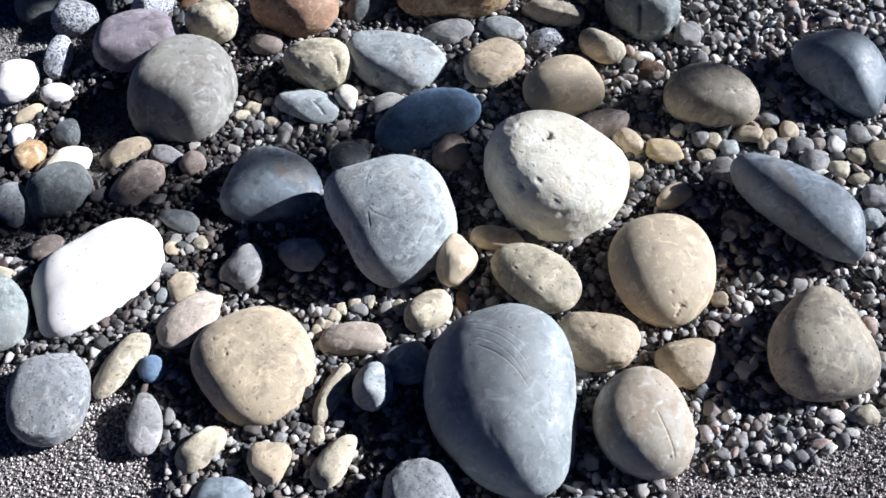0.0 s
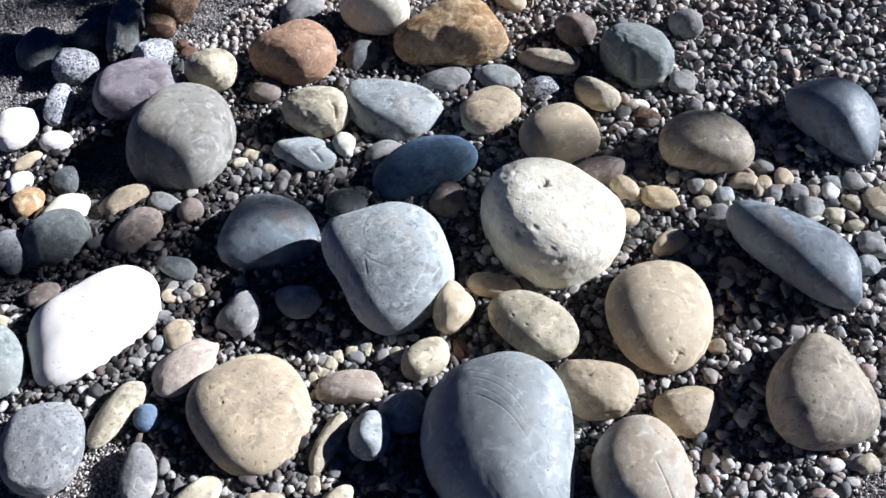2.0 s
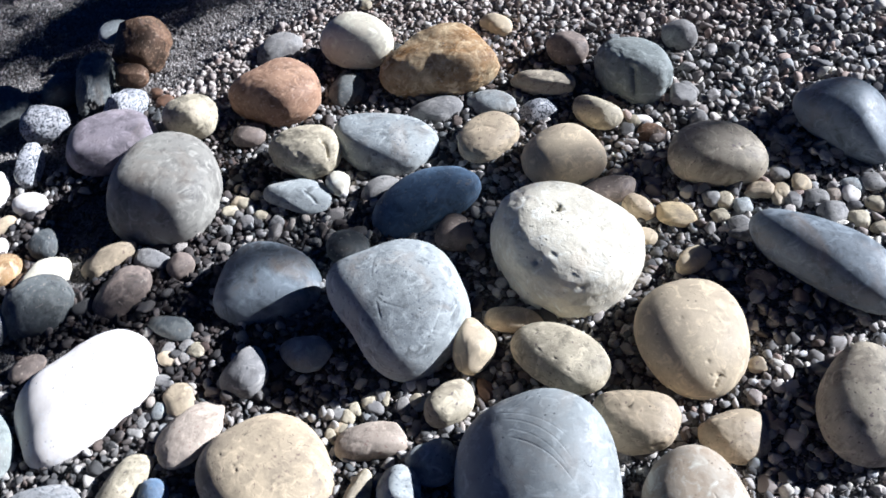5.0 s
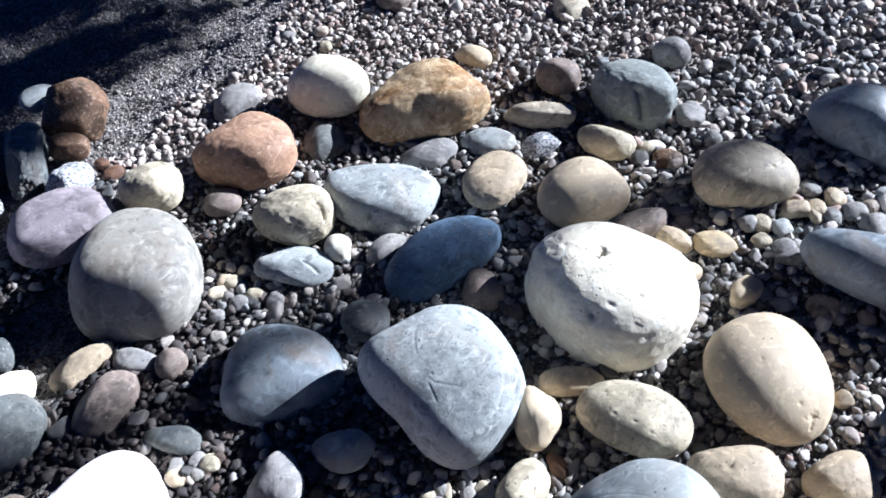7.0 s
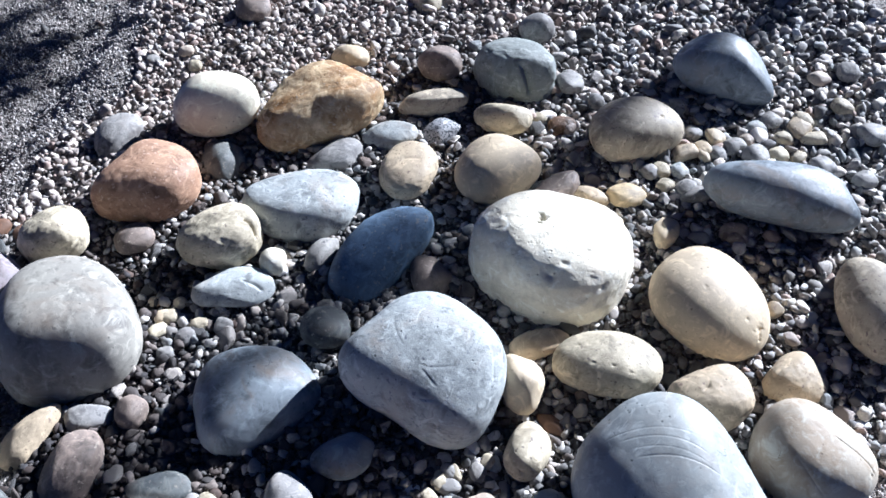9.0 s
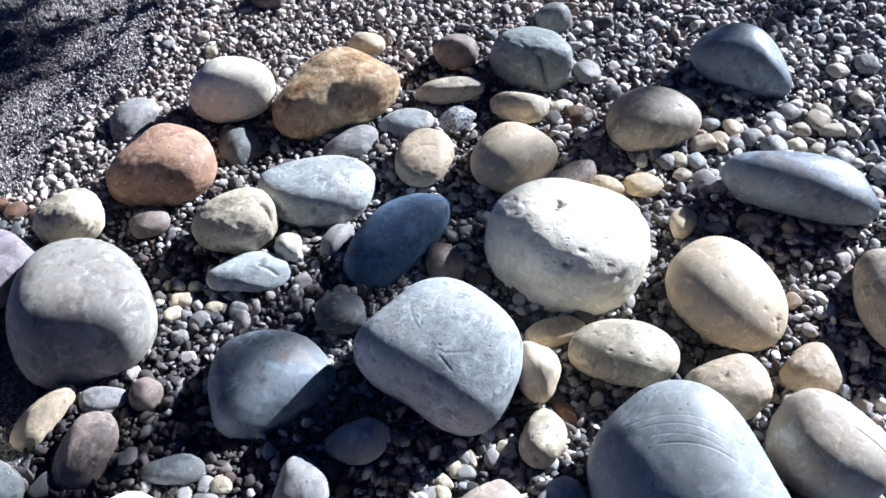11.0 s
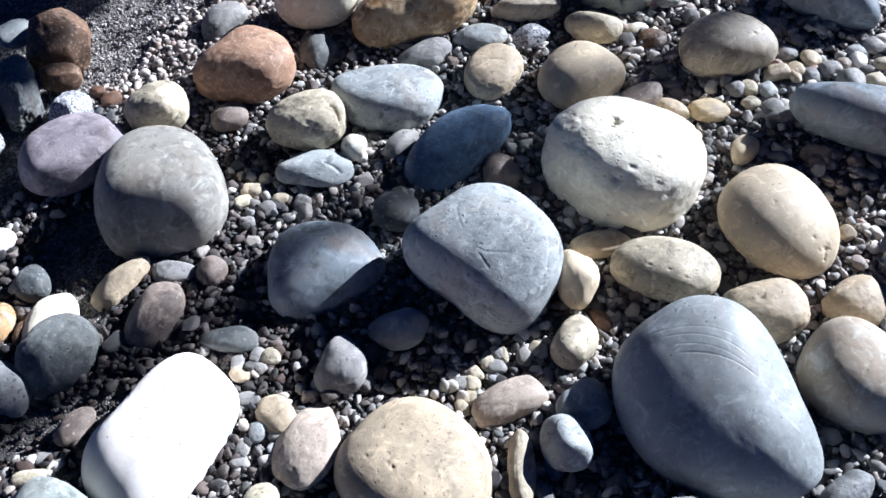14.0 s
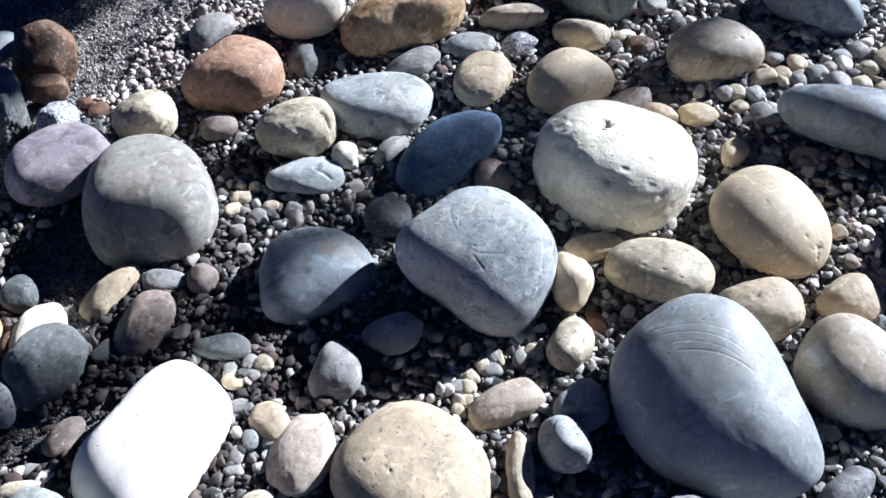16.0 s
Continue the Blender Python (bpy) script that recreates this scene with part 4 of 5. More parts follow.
stone("pebble", (0.248, 0.031, 0.015), (0.0141, 0.0126, 0.0078), (-12, -2, -1), 2.51, (-0.058, 0.014, 0.016, -0.053), IVORY, "small smooth pale ivory pebble in the gravel", 0.05)
stone("pebble", (0.285, 0.043, 0.018), (0.0161, 0.0149, 0.0092), (-1, 4, 0), 2.35, (0.025, 0.029, -0.057, -0.053), GREYBLUE, "small smooth blue-grey pebble in the gravel", 0.05)
stone("pebble", (0.271, 0.008, 0.017), (0.0177, 0.0157, 0.0097), (11, -6, 2), 2.42, (0.011, -0.022, -0.016, -0.022), GREY, "small smooth grey pebble in the gravel", 0.05)
stone("pebble", (0.183, 0.218, 0.016), (0.0251, 0.0180, 0.0112), (2, -5, -6), 2.36, (0.033, -0.057, 0.008, 0.028), BROWN, "small smooth reddish-brown pebble in the gravel", 0.05)
stone("pebble", (0.177, 0.250, 0.014), (0.0183, 0.0114, 0.0071), (-7, 7, -8), 2.27, (-0.038, -0.008, 0.024, -0.048), WHITE, "small smooth white pebble in the gravel", 0.05)
stone("pebble", (0.253, 0.290, 0.023), (0.0234, 0.0233, 0.0145), (-4, 8, -8), 2.41, (0.043, -0.040, -0.020, 0.018), GREY, "small smooth grey pebble in the gravel", 0.05)
stone("pebble", (0.376, 0.158, 0.024), (0.0151, 0.0158, 0.0093), (-1, -7, 6), 2.18, (0.004, -0.037, 0.037, 0.041), GREY, "small smooth grey pebble in the gravel", 0.05)
stone("pebble", (0.482, -0.069, 0.030), (0.0212, 0.0190, 0.0118), (-5, 7, -10), 2.55, (0.037, -0.019, -0.044, -0.025), GREY, "small smooth grey pebble in the gravel", 0.05)
stone("pebble", (0.466, -0.032, 0.025), (0.0152, 0.0107, 0.0066), (-5, -4, 5), 2.39, (-0.010, -0.011, 0.050, -0.041), IVORY, "small smooth pale ivory pebble in the gravel", 0.05)
stone("pebble", (0.469, -0.107, 0.028), (0.0167, 0.0156, 0.0097), (11, 9, -14), 2.79, (-0.008, 0.054, 0.051, -0.033), GREYBLUE, "small smooth blue-grey pebble in the gravel", 0.05)
stone("pebble", (0.388, -0.413, 0.024), (0.0166, 0.0130, 0.0081), (8, 4, 5), 2.46, (-0.025, -0.019, -0.033, -0.052), IVORY, "small smooth pale ivory pebble in the gravel", 0.05)
stone("pebble", (0.270, -0.105, 0.017), (0.0161, 0.0170, 0.0100), (-5, 7, -0), 2.13, (0.048, 0.023, 0.051, 0.048), UMBER, "small smooth dark brown pebble in the gravel", 0.05)
stone("pebble", (0.229, -0.229, 0.014), (0.0128, 0.0114, 0.0071), (2, -12, 8), 2.62, (-0.039, -0.024, 0.020, 0.003), TAN, "small smooth tan pebble in the gravel", 0.05)
stone("pebble", (0.195, -0.218, 0.012), (0.0144, 0.0105, 0.0065), (11, 3, -4), 2.34, (-0.030, 0.043, -0.003, 0.034), IVORY, "small smooth pale ivory pebble in the gravel", 0.05)
stone("pebble", (-0.345, -0.225, 0.000), (0.0144, 0.0095, 0.0059), (-7, 1, -5), 2.67, (-0.039, 0.035, 0.051, 0.037), GREY, "small smooth grey pebble in the gravel", 0.05)
stone("pebble", (-0.324, -0.219, 0.000), (0.0093, 0.0123, 0.0058), (-12, 3, 6), 2.70, (-0.054, -0.027, -0.028, 0.003), IVORY, "small smooth pale ivory pebble in the gravel", 0.05)
stone("pebble", (-0.303, -0.211, 0.001), (0.0110, 0.0105, 0.0065), (-1, 7, -4), 2.10, (-0.053, -0.045, -0.045, -0.052), IVORY, "small smooth pale ivory pebble in the gravel", 0.05)
stone("pebble", (-0.285, -0.206, -0.000), (0.0085, 0.0143, 0.0053), (9, -10, 10), 2.45, (-0.022, -0.022, -0.018, 0.018), GREY, "small smooth grey pebble in the gravel", 0.05)
stone("pebble", (-0.237, -0.218, 0.001), (0.0101, 0.0113, 0.0063), (-3, -7, 0), 2.33, (-0.045, 0.007, 0.026, -0.014), IVORY, "small smooth pale ivory pebble in the gravel", 0.05)
stone("pebble", (-0.336, -0.201, -0.002), (0.0103, 0.0057, 0.0036), (-8, -3, -12), 2.52, (0.034, -0.014, 0.036, 0.015), WHITE, "small smooth white pebble in the gravel", 0.05)
stone("pebble", (-0.243, -0.190, -0.000), (0.0076, 0.0114, 0.0047), (-3, -0, -4), 2.59, (-0.010, 0.023, -0.005, -0.031), WHITE, "small smooth white pebble in the gravel", 0.05)
stone("pebble", (-0.213, -0.191, -0.001), (0.0110, 0.0057, 0.0035), (5, -10, -1), 2.40, (-0.009, 0.046, 0.052, -0.015), WHITE, "small smooth white pebble in the gravel", 0.05)
stone("pebble", (-0.357, -0.257, 0.000), (0.0084, 0.0122, 0.0052), (7, -6, 8), 2.42, (-0.045, 0.038, 0.019, 0.046), IVORY, "small smooth pale ivory pebble in the gravel", 0.05)
stone("pebble", (-0.345, -0.247, 0.000), (0.0101, 0.0094, 0.0058), (4, 6, 5), 2.49, (-0.048, 0.011, -0.059, -0.043), TAN, "small smooth tan pebble in the gravel", 0.05)
stone("pebble", (-0.249, -0.250, -0.000), (0.0058, 0.0168, 0.0036), (-11, -10, 5), 2.17, (0.046, -0.039, -0.057, 0.041), WHITE, "small smooth white pebble in the gravel", 0.05)
stone("pebble", (-0.289, -0.272, 0.000), (0.0124, 0.0074, 0.0046), (8, 4, -11), 2.69, (0.054, 0.009, 0.036, -0.056), IVORY, "small smooth pale ivory pebble in the gravel", 0.05)
stone("pebble", (-0.158, -0.312, 0.003), (0.0105, 0.0091, 0.0056), (0, 5, 5), 2.17, (0.030, 0.052, -0.053, -0.021), GREY, "small smooth grey pebble in the gravel", 0.05)
stone("pebble", (-0.293, -0.281, -0.000), (0.0107, 0.0065, 0.0040), (8, -6, -0), 2.23, (-0.030, 0.014, 0.030, -0.013), WHITE, "small smooth white pebble in the gravel", 0.05)
stone("pebble", (-0.245, -0.362, 0.003), (0.0104, 0.0135, 0.0065), (-2, -4, -5), 2.39, (-0.050, 0.000, 0.057, -0.010), GREY, "small smooth grey pebble in the gravel", 0.05)
stone("pebble", (-0.314, -0.394, 0.004), (0.0104, 0.0152, 0.0064), (-8, 5, 5), 2.63, (0.021, 0.002, -0.002, 0.017), GREY, "small smooth grey pebble in the gravel", 0.05)
stone("pebble", (-0.344, -0.418, 0.004), (0.0112, 0.0152, 0.0069), (-8, -10, 8), 2.62, (0.050, 0.002, -0.007, 0.026), IVORY, "small smooth pale ivory pebble in the gravel", 0.05)
stone("pebble", (-0.394, -0.421, 0.004), (0.0096, 0.0126, 0.0060), (-6, -7, -9), 2.51, (-0.022, -0.032, 0.023, 0.054), GREY, "small smooth grey pebble in the gravel", 0.05)
stone("pebble", (-0.427, -0.017, -0.002), (0.0102, 0.0083, 0.0052), (5, -2, -7), 2.70, (0.010, -0.028, -0.034, -0.057), GREY, "small smooth grey pebble in the gravel", 0.05)
stone("pebble", (-0.368, -0.409, 0.003), (0.0088, 0.0117, 0.0055), (-3, -8, -2), 2.35, (-0.021, 0.033, -0.043, 0.059), GREY, "small smooth grey pebble in the gravel", 0.05)
stone("pebble", (-0.554, -0.385, 0.004), (0.0084, 0.0141, 0.0052), (2, -1, -2), 2.68, (0.039, 0.007, -0.002, 0.026), GREY, "small smooth grey pebble in the gravel", 0.05)
stone("pebble", (-0.519, 0.165, -0.000), (0.0151, 0.0113, 0.0070), (-2, 6, 6), 2.77, (-0.004, -0.032, -0.032, 0.026), IVORY, "small smooth pale ivory pebble in the gravel", 0.05)
stone("pebble", (-0.506, 0.184, -0.000), (0.0122, 0.0114, 0.0070), (11, 8, 1), 2.27, (-0.037, -0.029, -0.038, 0.025), CREAM, "small smooth cream pebble in the gravel", 0.05)
stone("pebble", (-0.491, 0.139, -0.000), (0.0139, 0.0123, 0.0076), (10, -6, 6), 2.71, (-0.022, -0.009, 0.027, -0.050), GREY, "small smooth grey pebble in the gravel", 0.05)
stone("pebble", (-0.524, 0.128, -0.001), (0.0120, 0.0100, 0.0062), (8, -5, -13), 2.35, (0.010, 0.021, -0.059, -0.020), GREY, "small smooth grey pebble in the gravel", 0.05)
stone("pebble", (-0.468, 0.150, -0.001), (0.0130, 0.0112, 0.0069), (-0, -7, -4), 2.51, (0.055, -0.013, 0.005, -0.046), IVORY, "small smooth pale ivory pebble in the gravel", 0.05)
stone("pebble", (-0.441, 0.130, 0.000), (0.0128, 0.0132, 0.0079), (4, -9, -8), 2.72, (0.049, -0.048, 0.053, -0.015), GREY, "small smooth grey pebble in the gravel", 0.05)
stone("pebble", (-0.333, 0.181, -0.000), (0.0099, 0.0100, 0.0062), (6, -5, 4), 2.57, (0.018, 0.037, -0.028, 0.031), WHITE, "small smooth white pebble in the gravel", 0.05)
stone("pebble", (-0.452, 0.180, -0.002), (0.0125, 0.0075, 0.0046), (4, 1, -11), 2.18, (-0.001, -0.018, 0.026, 0.021), CREAM, "small smooth cream pebble in the gravel", 0.05)
stone("pebble", (-0.498, 0.181, -0.000), (0.0150, 0.0112, 0.0069), (-8, 3, -20), 2.54, (-0.039, 0.047, 0.019, -0.045), IVORY, "small smooth pale ivory pebble in the gravel", 0.05)
stone("pebble", (-0.477, 0.196, -0.001), (0.0101, 0.0094, 0.0058), (-9, -4, -11), 2.60, (0.012, 0.007, 0.018, -0.005), IVORY, "small smooth pale ivory pebble in the gravel", 0.05)
stone("pebble", (-0.506, 0.215, -0.001), (0.0102, 0.0085, 0.0053), (-8, -10, -26), 2.60, (0.031, 0.005, 0.029, -0.017), TAN, "small smooth tan pebble in the gravel", 0.05)
stone("pebble", (-0.596, -0.104, 0.001), (0.0146, 0.0122, 0.0076), (-3, 9, -27), 2.13, (0.001, -0.030, 0.032, -0.018), CREAM, "small smooth cream pebble in the gravel", 0.05)
stone("pebble", (-0.596, -0.087, -0.000), (0.0088, 0.0123, 0.0055), (-2, 1, -26), 2.64, (-0.018, 0.042, -0.047, -0.028), GREY, "small smooth grey pebble in the gravel", 0.05)
stone("pebble", (-0.569, -0.084, -0.001), (0.0088, 0.0140, 0.0055), (-9, 7, -31), 2.61, (-0.038, -0.037, -0.010, 0.029), GREY, "small smooth grey pebble in the gravel", 0.05)
stone("pebble", (-0.554, -0.095, 0.001), (0.0124, 0.0123, 0.0076), (6, 2, -14), 2.20, (-0.012, -0.037, 0.003, 0.008), IVORY, "small smooth pale ivory pebble in the gravel", 0.05)
stone("pebble", (-0.571, -0.105, -0.000), (0.0095, 0.0090, 0.0056), (-6, 7, -29), 2.12, (0.036, 0.047, 0.054, -0.014), GREY, "small smooth grey pebble in the gravel", 0.05)
stone("pebble", (-0.599, -0.141, 0.001), (0.0158, 0.0096, 0.0060), (2, 3, -21), 2.78, (0.022, -0.024, 0.043, -0.002), GREY, "small smooth grey pebble in the gravel", 0.05)
stone("pebble", (-0.599, -0.189, 0.002), (0.0105, 0.0134, 0.0065), (5, -12, -19), 2.64, (0.019, -0.001, 0.003, -0.005), GREYBLUE, "small smooth blue-grey pebble in the gravel", 0.05)
stone("pebble", (-0.622, -0.203, 0.001), (0.0091, 0.0133, 0.0056), (1, -11, -29), 2.45, (0.018, -0.007, 0.008, 0.055), GREY, "small smooth grey pebble in the gravel", 0.05)
stone("pebble", (-0.629, -0.219, 0.002), (0.0118, 0.0086, 0.0053), (-9, 7, -12), 2.54, (-0.054, -0.017, -0.032, -0.051), GREY, "small smooth grey pebble in the gravel", 0.05)
stone("pebble", (-0.580, -0.201, 0.001), (0.0091, 0.0086, 0.0053), (10, -4, -21), 2.71, (0.023, -0.044, 0.043, 0.012), GREY, "small smooth grey pebble in the gravel", 0.05)
stone("pebble", (-0.299, -0.206, -0.001), (0.0072, 0.0104, 0.0044), (5, 6, -12), 2.34, (0.037, 0.052, 0.043, -0.008), IVORY, "small smooth pale ivory pebble in the gravel", 0.05)
stone("pebble", (-0.281, -0.209, -0.000), (0.0079, 0.0121, 0.0049), (-0, -9, -16), 2.13, (-0.051, -0.036, -0.041, -0.000), IVORY, "small smooth pale ivory pebble in the gravel", 0.05)
stone("pebble", (-0.256, -0.224, 0.001), (0.0108, 0.0145, 0.0067), (1, -2, -17), 2.55, (-0.023, -0.004, 0.031, -0.012), GREY, "small smooth grey pebble in the gravel", 0.05)
stone("pebble", (-0.297, -0.220, 0.000), (0.0164, 0.0096, 0.0059), (10, 5, -30), 2.36, (-0.015, 0.004, 0.012, -0.033), GREY, "small smooth grey pebble in the gravel", 0.05)
stone("pebble", (-0.242, -0.259, 0.001), (0.0078, 0.0160, 0.0049), (-7, 7, -34), 2.20, (-0.005, -0.037, -0.035, -0.040), GREY, "small smooth grey pebble in the gravel", 0.05)
stone("pebble", (-0.233, -0.224, 0.001), (0.0087, 0.0121, 0.0054), (-8, -11, -24), 2.18, (-0.040, -0.001, -0.053, -0.057), GREYBLUE, "small smooth blue-grey pebble in the gravel", 0.05)
stone("pebble", (-0.340, -0.249, 0.000), (0.0084, 0.0141, 0.0052), (-2, 5, -23), 2.14, (-0.012, -0.012, -0.057, 0.056), IVORY, "small smooth pale ivory pebble in the gravel", 0.05)
stone("pebble", (-0.294, -0.327, 0.001), (0.0083, 0.0131, 0.0051), (-10, -1, -29), 2.22, (0.015, -0.018, -0.045, -0.054), GREY, "small smooth grey pebble in the gravel", 0.05)
stone("pebble", (-0.333, -0.231, 0.001), (0.0106, 0.0119, 0.0066), (-5, 7, -16), 2.43, (0.052, -0.024, -0.030, -0.028), IVORY, "small smooth pale ivory pebble in the gravel", 0.05)
stone("pebble", (-0.289, -0.371, 0.004), (0.0116, 0.0152, 0.0072), (3, -4, -14), 2.17, (0.022, 0.056, 0.011, -0.060), SLATE, "small smooth slate-grey pebble in the gravel", 0.05)
stone("pebble", (-0.230, -0.281, 0.002), (0.0142, 0.0095, 0.0059), (-10, -8, -33), 2.13, (-0.054, 0.019, 0.048, -0.036), PINK, "small smooth pinkish pebble in the gravel", 0.05)
stone("pebble", (0.283, 0.156, 0.020), (0.0171, 0.0160, 0.0099), (-1, 7, -17), 2.74, (0.053, -0.056, -0.023, 0.013), TAN, "small smooth tan pebble in the gravel", 0.05)
stone("pebble", (0.351, 0.061, 0.020), (0.0123, 0.0180, 0.0076), (-10, -5, -18), 2.69, (-0.046, -0.013, -0.020, 0.022), CREAM, "small smooth cream pebble in the gravel", 0.05)
stone("pebble", (0.358, 0.096, 0.022), (0.0163, 0.0150, 0.0093), (-8, 6, -18), 2.61, (0.040, 0.006, 0.051, -0.016), GREY, "small smooth grey pebble in the gravel", 0.05)
stone("pebble", (0.456, 0.051, 0.027), (0.0197, 0.0132, 0.0082), (-6, 7, -31), 2.44, (-0.028, -0.040, 0.026, 0.013), GREYBLUE, "small smooth blue-grey pebble in the gravel", 0.05)
stone("pebble", (0.527, 0.022, 0.033), (0.0171, 0.0191, 0.0106), (-3, -0, -24), 2.21, (0.025, -0.057, -0.004, 0.031), IVORY, "small smooth pale ivory pebble in the gravel", 0.05)
stone("pebble", (0.421, -0.050, 0.025), (0.0189, 0.0138, 0.0085), (-10, -6, -25), 2.69, (0.017, 0.045, 0.045, -0.006), GREY, "small smooth grey pebble in the gravel", 0.05)
stone("pebble", (0.307, -0.048, 0.020), (0.0181, 0.0172, 0.0107), (6, -4, -20), 2.36, (-0.051, -0.012, 0.055, -0.047), GREY, "small smooth grey pebble in the gravel", 0.05)
stone("pebble", (0.274, -0.008, 0.017), (0.0225, 0.0152, 0.0094), (-9, -10, -27), 2.55, (-0.031, -0.054, -0.042, 0.017), GREY, "small smooth grey pebble in the gravel", 0.05)
stone("pebble", (0.515, -0.016, 0.031), (0.0218, 0.0133, 0.0082), (-12, -6, -27), 2.78, (-0.034, 0.007, -0.010, 0.034), IVORY, "small smooth pale ivory pebble in the gravel", 0.05)
stone("pebble", (0.516, -0.123, 0.032), (0.0194, 0.0163, 0.0101), (7, 1, -26), 2.23, (-0.039, -0.051, 0.039, -0.046), GREY, "small smooth grey pebble in the gravel", 0.05)
stone("pebble", (0.273, -0.098, 0.018), (0.0220, 0.0168, 0.0104), (11, -7, -41), 2.73, (-0.050, -0.004, -0.033, 0.040), UMBER, "small smooth dark brown pebble in the gravel", 0.05)
stone("pebble", (0.197, -0.028, 0.011), (0.0148, 0.0098, 0.0061), (3, 6, -26), 2.71, (-0.018, 0.012, -0.007, -0.047), GREY, "small smooth grey pebble in the gravel", 0.05)
stone("pebble", (0.621, 0.080, 0.041), (0.0211, 0.0154, 0.0095), (2, 8, -20), 2.24, (0.005, -0.004, 0.027, -0.051), PINK, "small smooth pinkish pebble in the gravel", 0.05)
stone("pebble", (0.671, 0.064, 0.047), (0.0193, 0.0204, 0.0120), (-0, -10, -32), 2.49, (0.028, -0.009, 0.018, 0.013), GREY, "small smooth grey pebble in the gravel", 0.05)
stone("pebble", (0.604, 0.011, 0.039), (0.0206, 0.0173, 0.0108), (-4, 12, -35), 2.33, (-0.008, -0.050, -0.034, -0.040), IVORY, "small smooth pale ivory pebble in the gravel", 0.05)
stone("pebble", (0.599, -0.062, 0.040), (0.0254, 0.0205, 0.0127), (5, 9, -18), 2.79, (0.013, 0.052, 0.004, -0.010), GREY, "small smooth grey pebble in the gravel", 0.05)
stone("pebble", (0.263, 0.301, 0.021), (0.0198, 0.0166, 0.0103), (10, 11, -18), 2.44, (0.033, -0.011, 0.060, 0.050), GREY, "small smooth grey pebble in the gravel", 0.05)
stone("pebble", (0.267, 0.235, 0.019), (0.0146, 0.0163, 0.0090), (10, -8, -34), 2.17, (0.027, -0.025, 0.002, 0.017), GREY, "small smooth grey pebble in the gravel", 0.05)
stone("pebble", (0.163, 0.250, 0.014), (0.0142, 0.0127, 0.0079), (6, -5, -40), 2.40, (-0.019, 0.029, 0.030, -0.026), IVORY, "small smooth pale ivory pebble in the gravel", 0.05)
stone("pebble", (0.188, 0.213, 0.016), (0.0188, 0.0158, 0.0098), (-5, -2, -38), 2.15, (-0.042, 0.032, 0.024, 0.057), UMBER, "small smooth dark brown pebble in the gravel", 0.05)
stone("pebble", (-0.133, 0.729, 0.026), (0.0323, 0.0301, 0.0187), (9, -3, -17), 2.21, (-0.023, -0.004, 0.003, 0.005), UMBER, "small smooth dark brown pebble in the gravel", 0.05)
stone("pebble", (-0.278, 0.647, 0.011), (0.0122, 0.0114, 0.0071), (8, -5, -32), 2.42, (0.046, 0.037, -0.024, -0.031), IVORY, "small smooth pale ivory pebble in the gravel", 0.05)
stone("pebble", (-0.278, 0.687, 0.014), (0.0135, 0.0128, 0.0079), (-12, -9, -21), 2.47, (0.004, -0.040, -0.054, -0.036), PINK, "small smooth pinkish pebble in the gravel", 0.05)
stone("pebble", (-0.336, 0.693, 0.012), (0.0124, 0.0116, 0.0072), (-1, 12, -22), 2.65, (0.058, -0.056, -0.038, -0.058), GREY, "small smooth grey pebble in the gravel", 0.05)
bpy.context.view_layer.update()


# ---- gravel between the stones ----
def inside_stones(p, grow=1.0):
    """For each point, whether it lies inside one of the stones."""
    hit = np.zeros(len(p), bool)
    for ob, place, half, turn in STONES:
        near = np.abs(p - np.array(place)).max(1) < 1.2 * max(half)
        if near.any():
            back = np.array(ob.matrix_world.to_3x3().inverted())
            q = (p[near] - np.array(place)) @ back.T / (np.array(half) * grow)
            hit[np.flatnonzero(near)[(q ** 2).sum(1) < 1]] = True
    return hit


def coarse(x, y):
    """Where the gravel lies (1) and where only fine grit does (0)."""
    edge = 0.05 * np.sin(9 * x + 2) + 0.03 * np.sin(23 * y + 11 * x)
    top = y < 0.92 + edge
    left = y < 0.50 + 1.0 * (x + 0.62) + edge
    low_left = ~((y < -0.33 + edge) & (x < -0.56 + edge))
    low_right = y > -0.47 + 0.22 * (x - 0.15) + 0.5 * edge
    low_right |= x < 0.12
    return top & (left | (x > -0.28 + edge)) & low_left & low_right


def bare(x, y):
    """Where bare dark soil shows between the stones."""
    edge = 0.2 * np.sin(40 * x + 25 * y)
    return (((x + 0.755) / 0.065) ** 2 + ((y - 0.14) / 0.095) ** 2 < 1 + edge) | (((x + 0.81) / 0.085) ** 2 + ((y + 0.085) / 0.035) ** 2 < 1 + edge)


rng = np.random.default_rng(4)


def shapes(count, level_of, rough=0.16):
    """A handful of worn pebble forms."""
    d, f = BALLS[level_of]
    forms = []
    for k in range(count):
        r = (np.abs(d) ** rng.uniform(2.2, 3.4)).sum(1) ** -0.4
        bumps = sum(rng.normal(0, rough / 2.2) * np.sin(d @ rng.normal(0, 2.0, 3) + rng.uniform(0, 6)) for _ in range(4))
        v = d * (r / r.mean() * (1 + bumps))[:, None] * np.array([1.0, rng.uniform(0.5, 0.95), rng.uniform(0.3, 0.55)])
        for _ in range(9):
            way = rng.normal(0, 1, 3)
            way = way / np.linalg.norm(way)
            reach = v @ way
            v = v - way * np.maximum(0, reach - rng.uniform(0.52, 0.84) * reach.max())[:, None]
        forms.append(v)
    return forms, np.array(f)


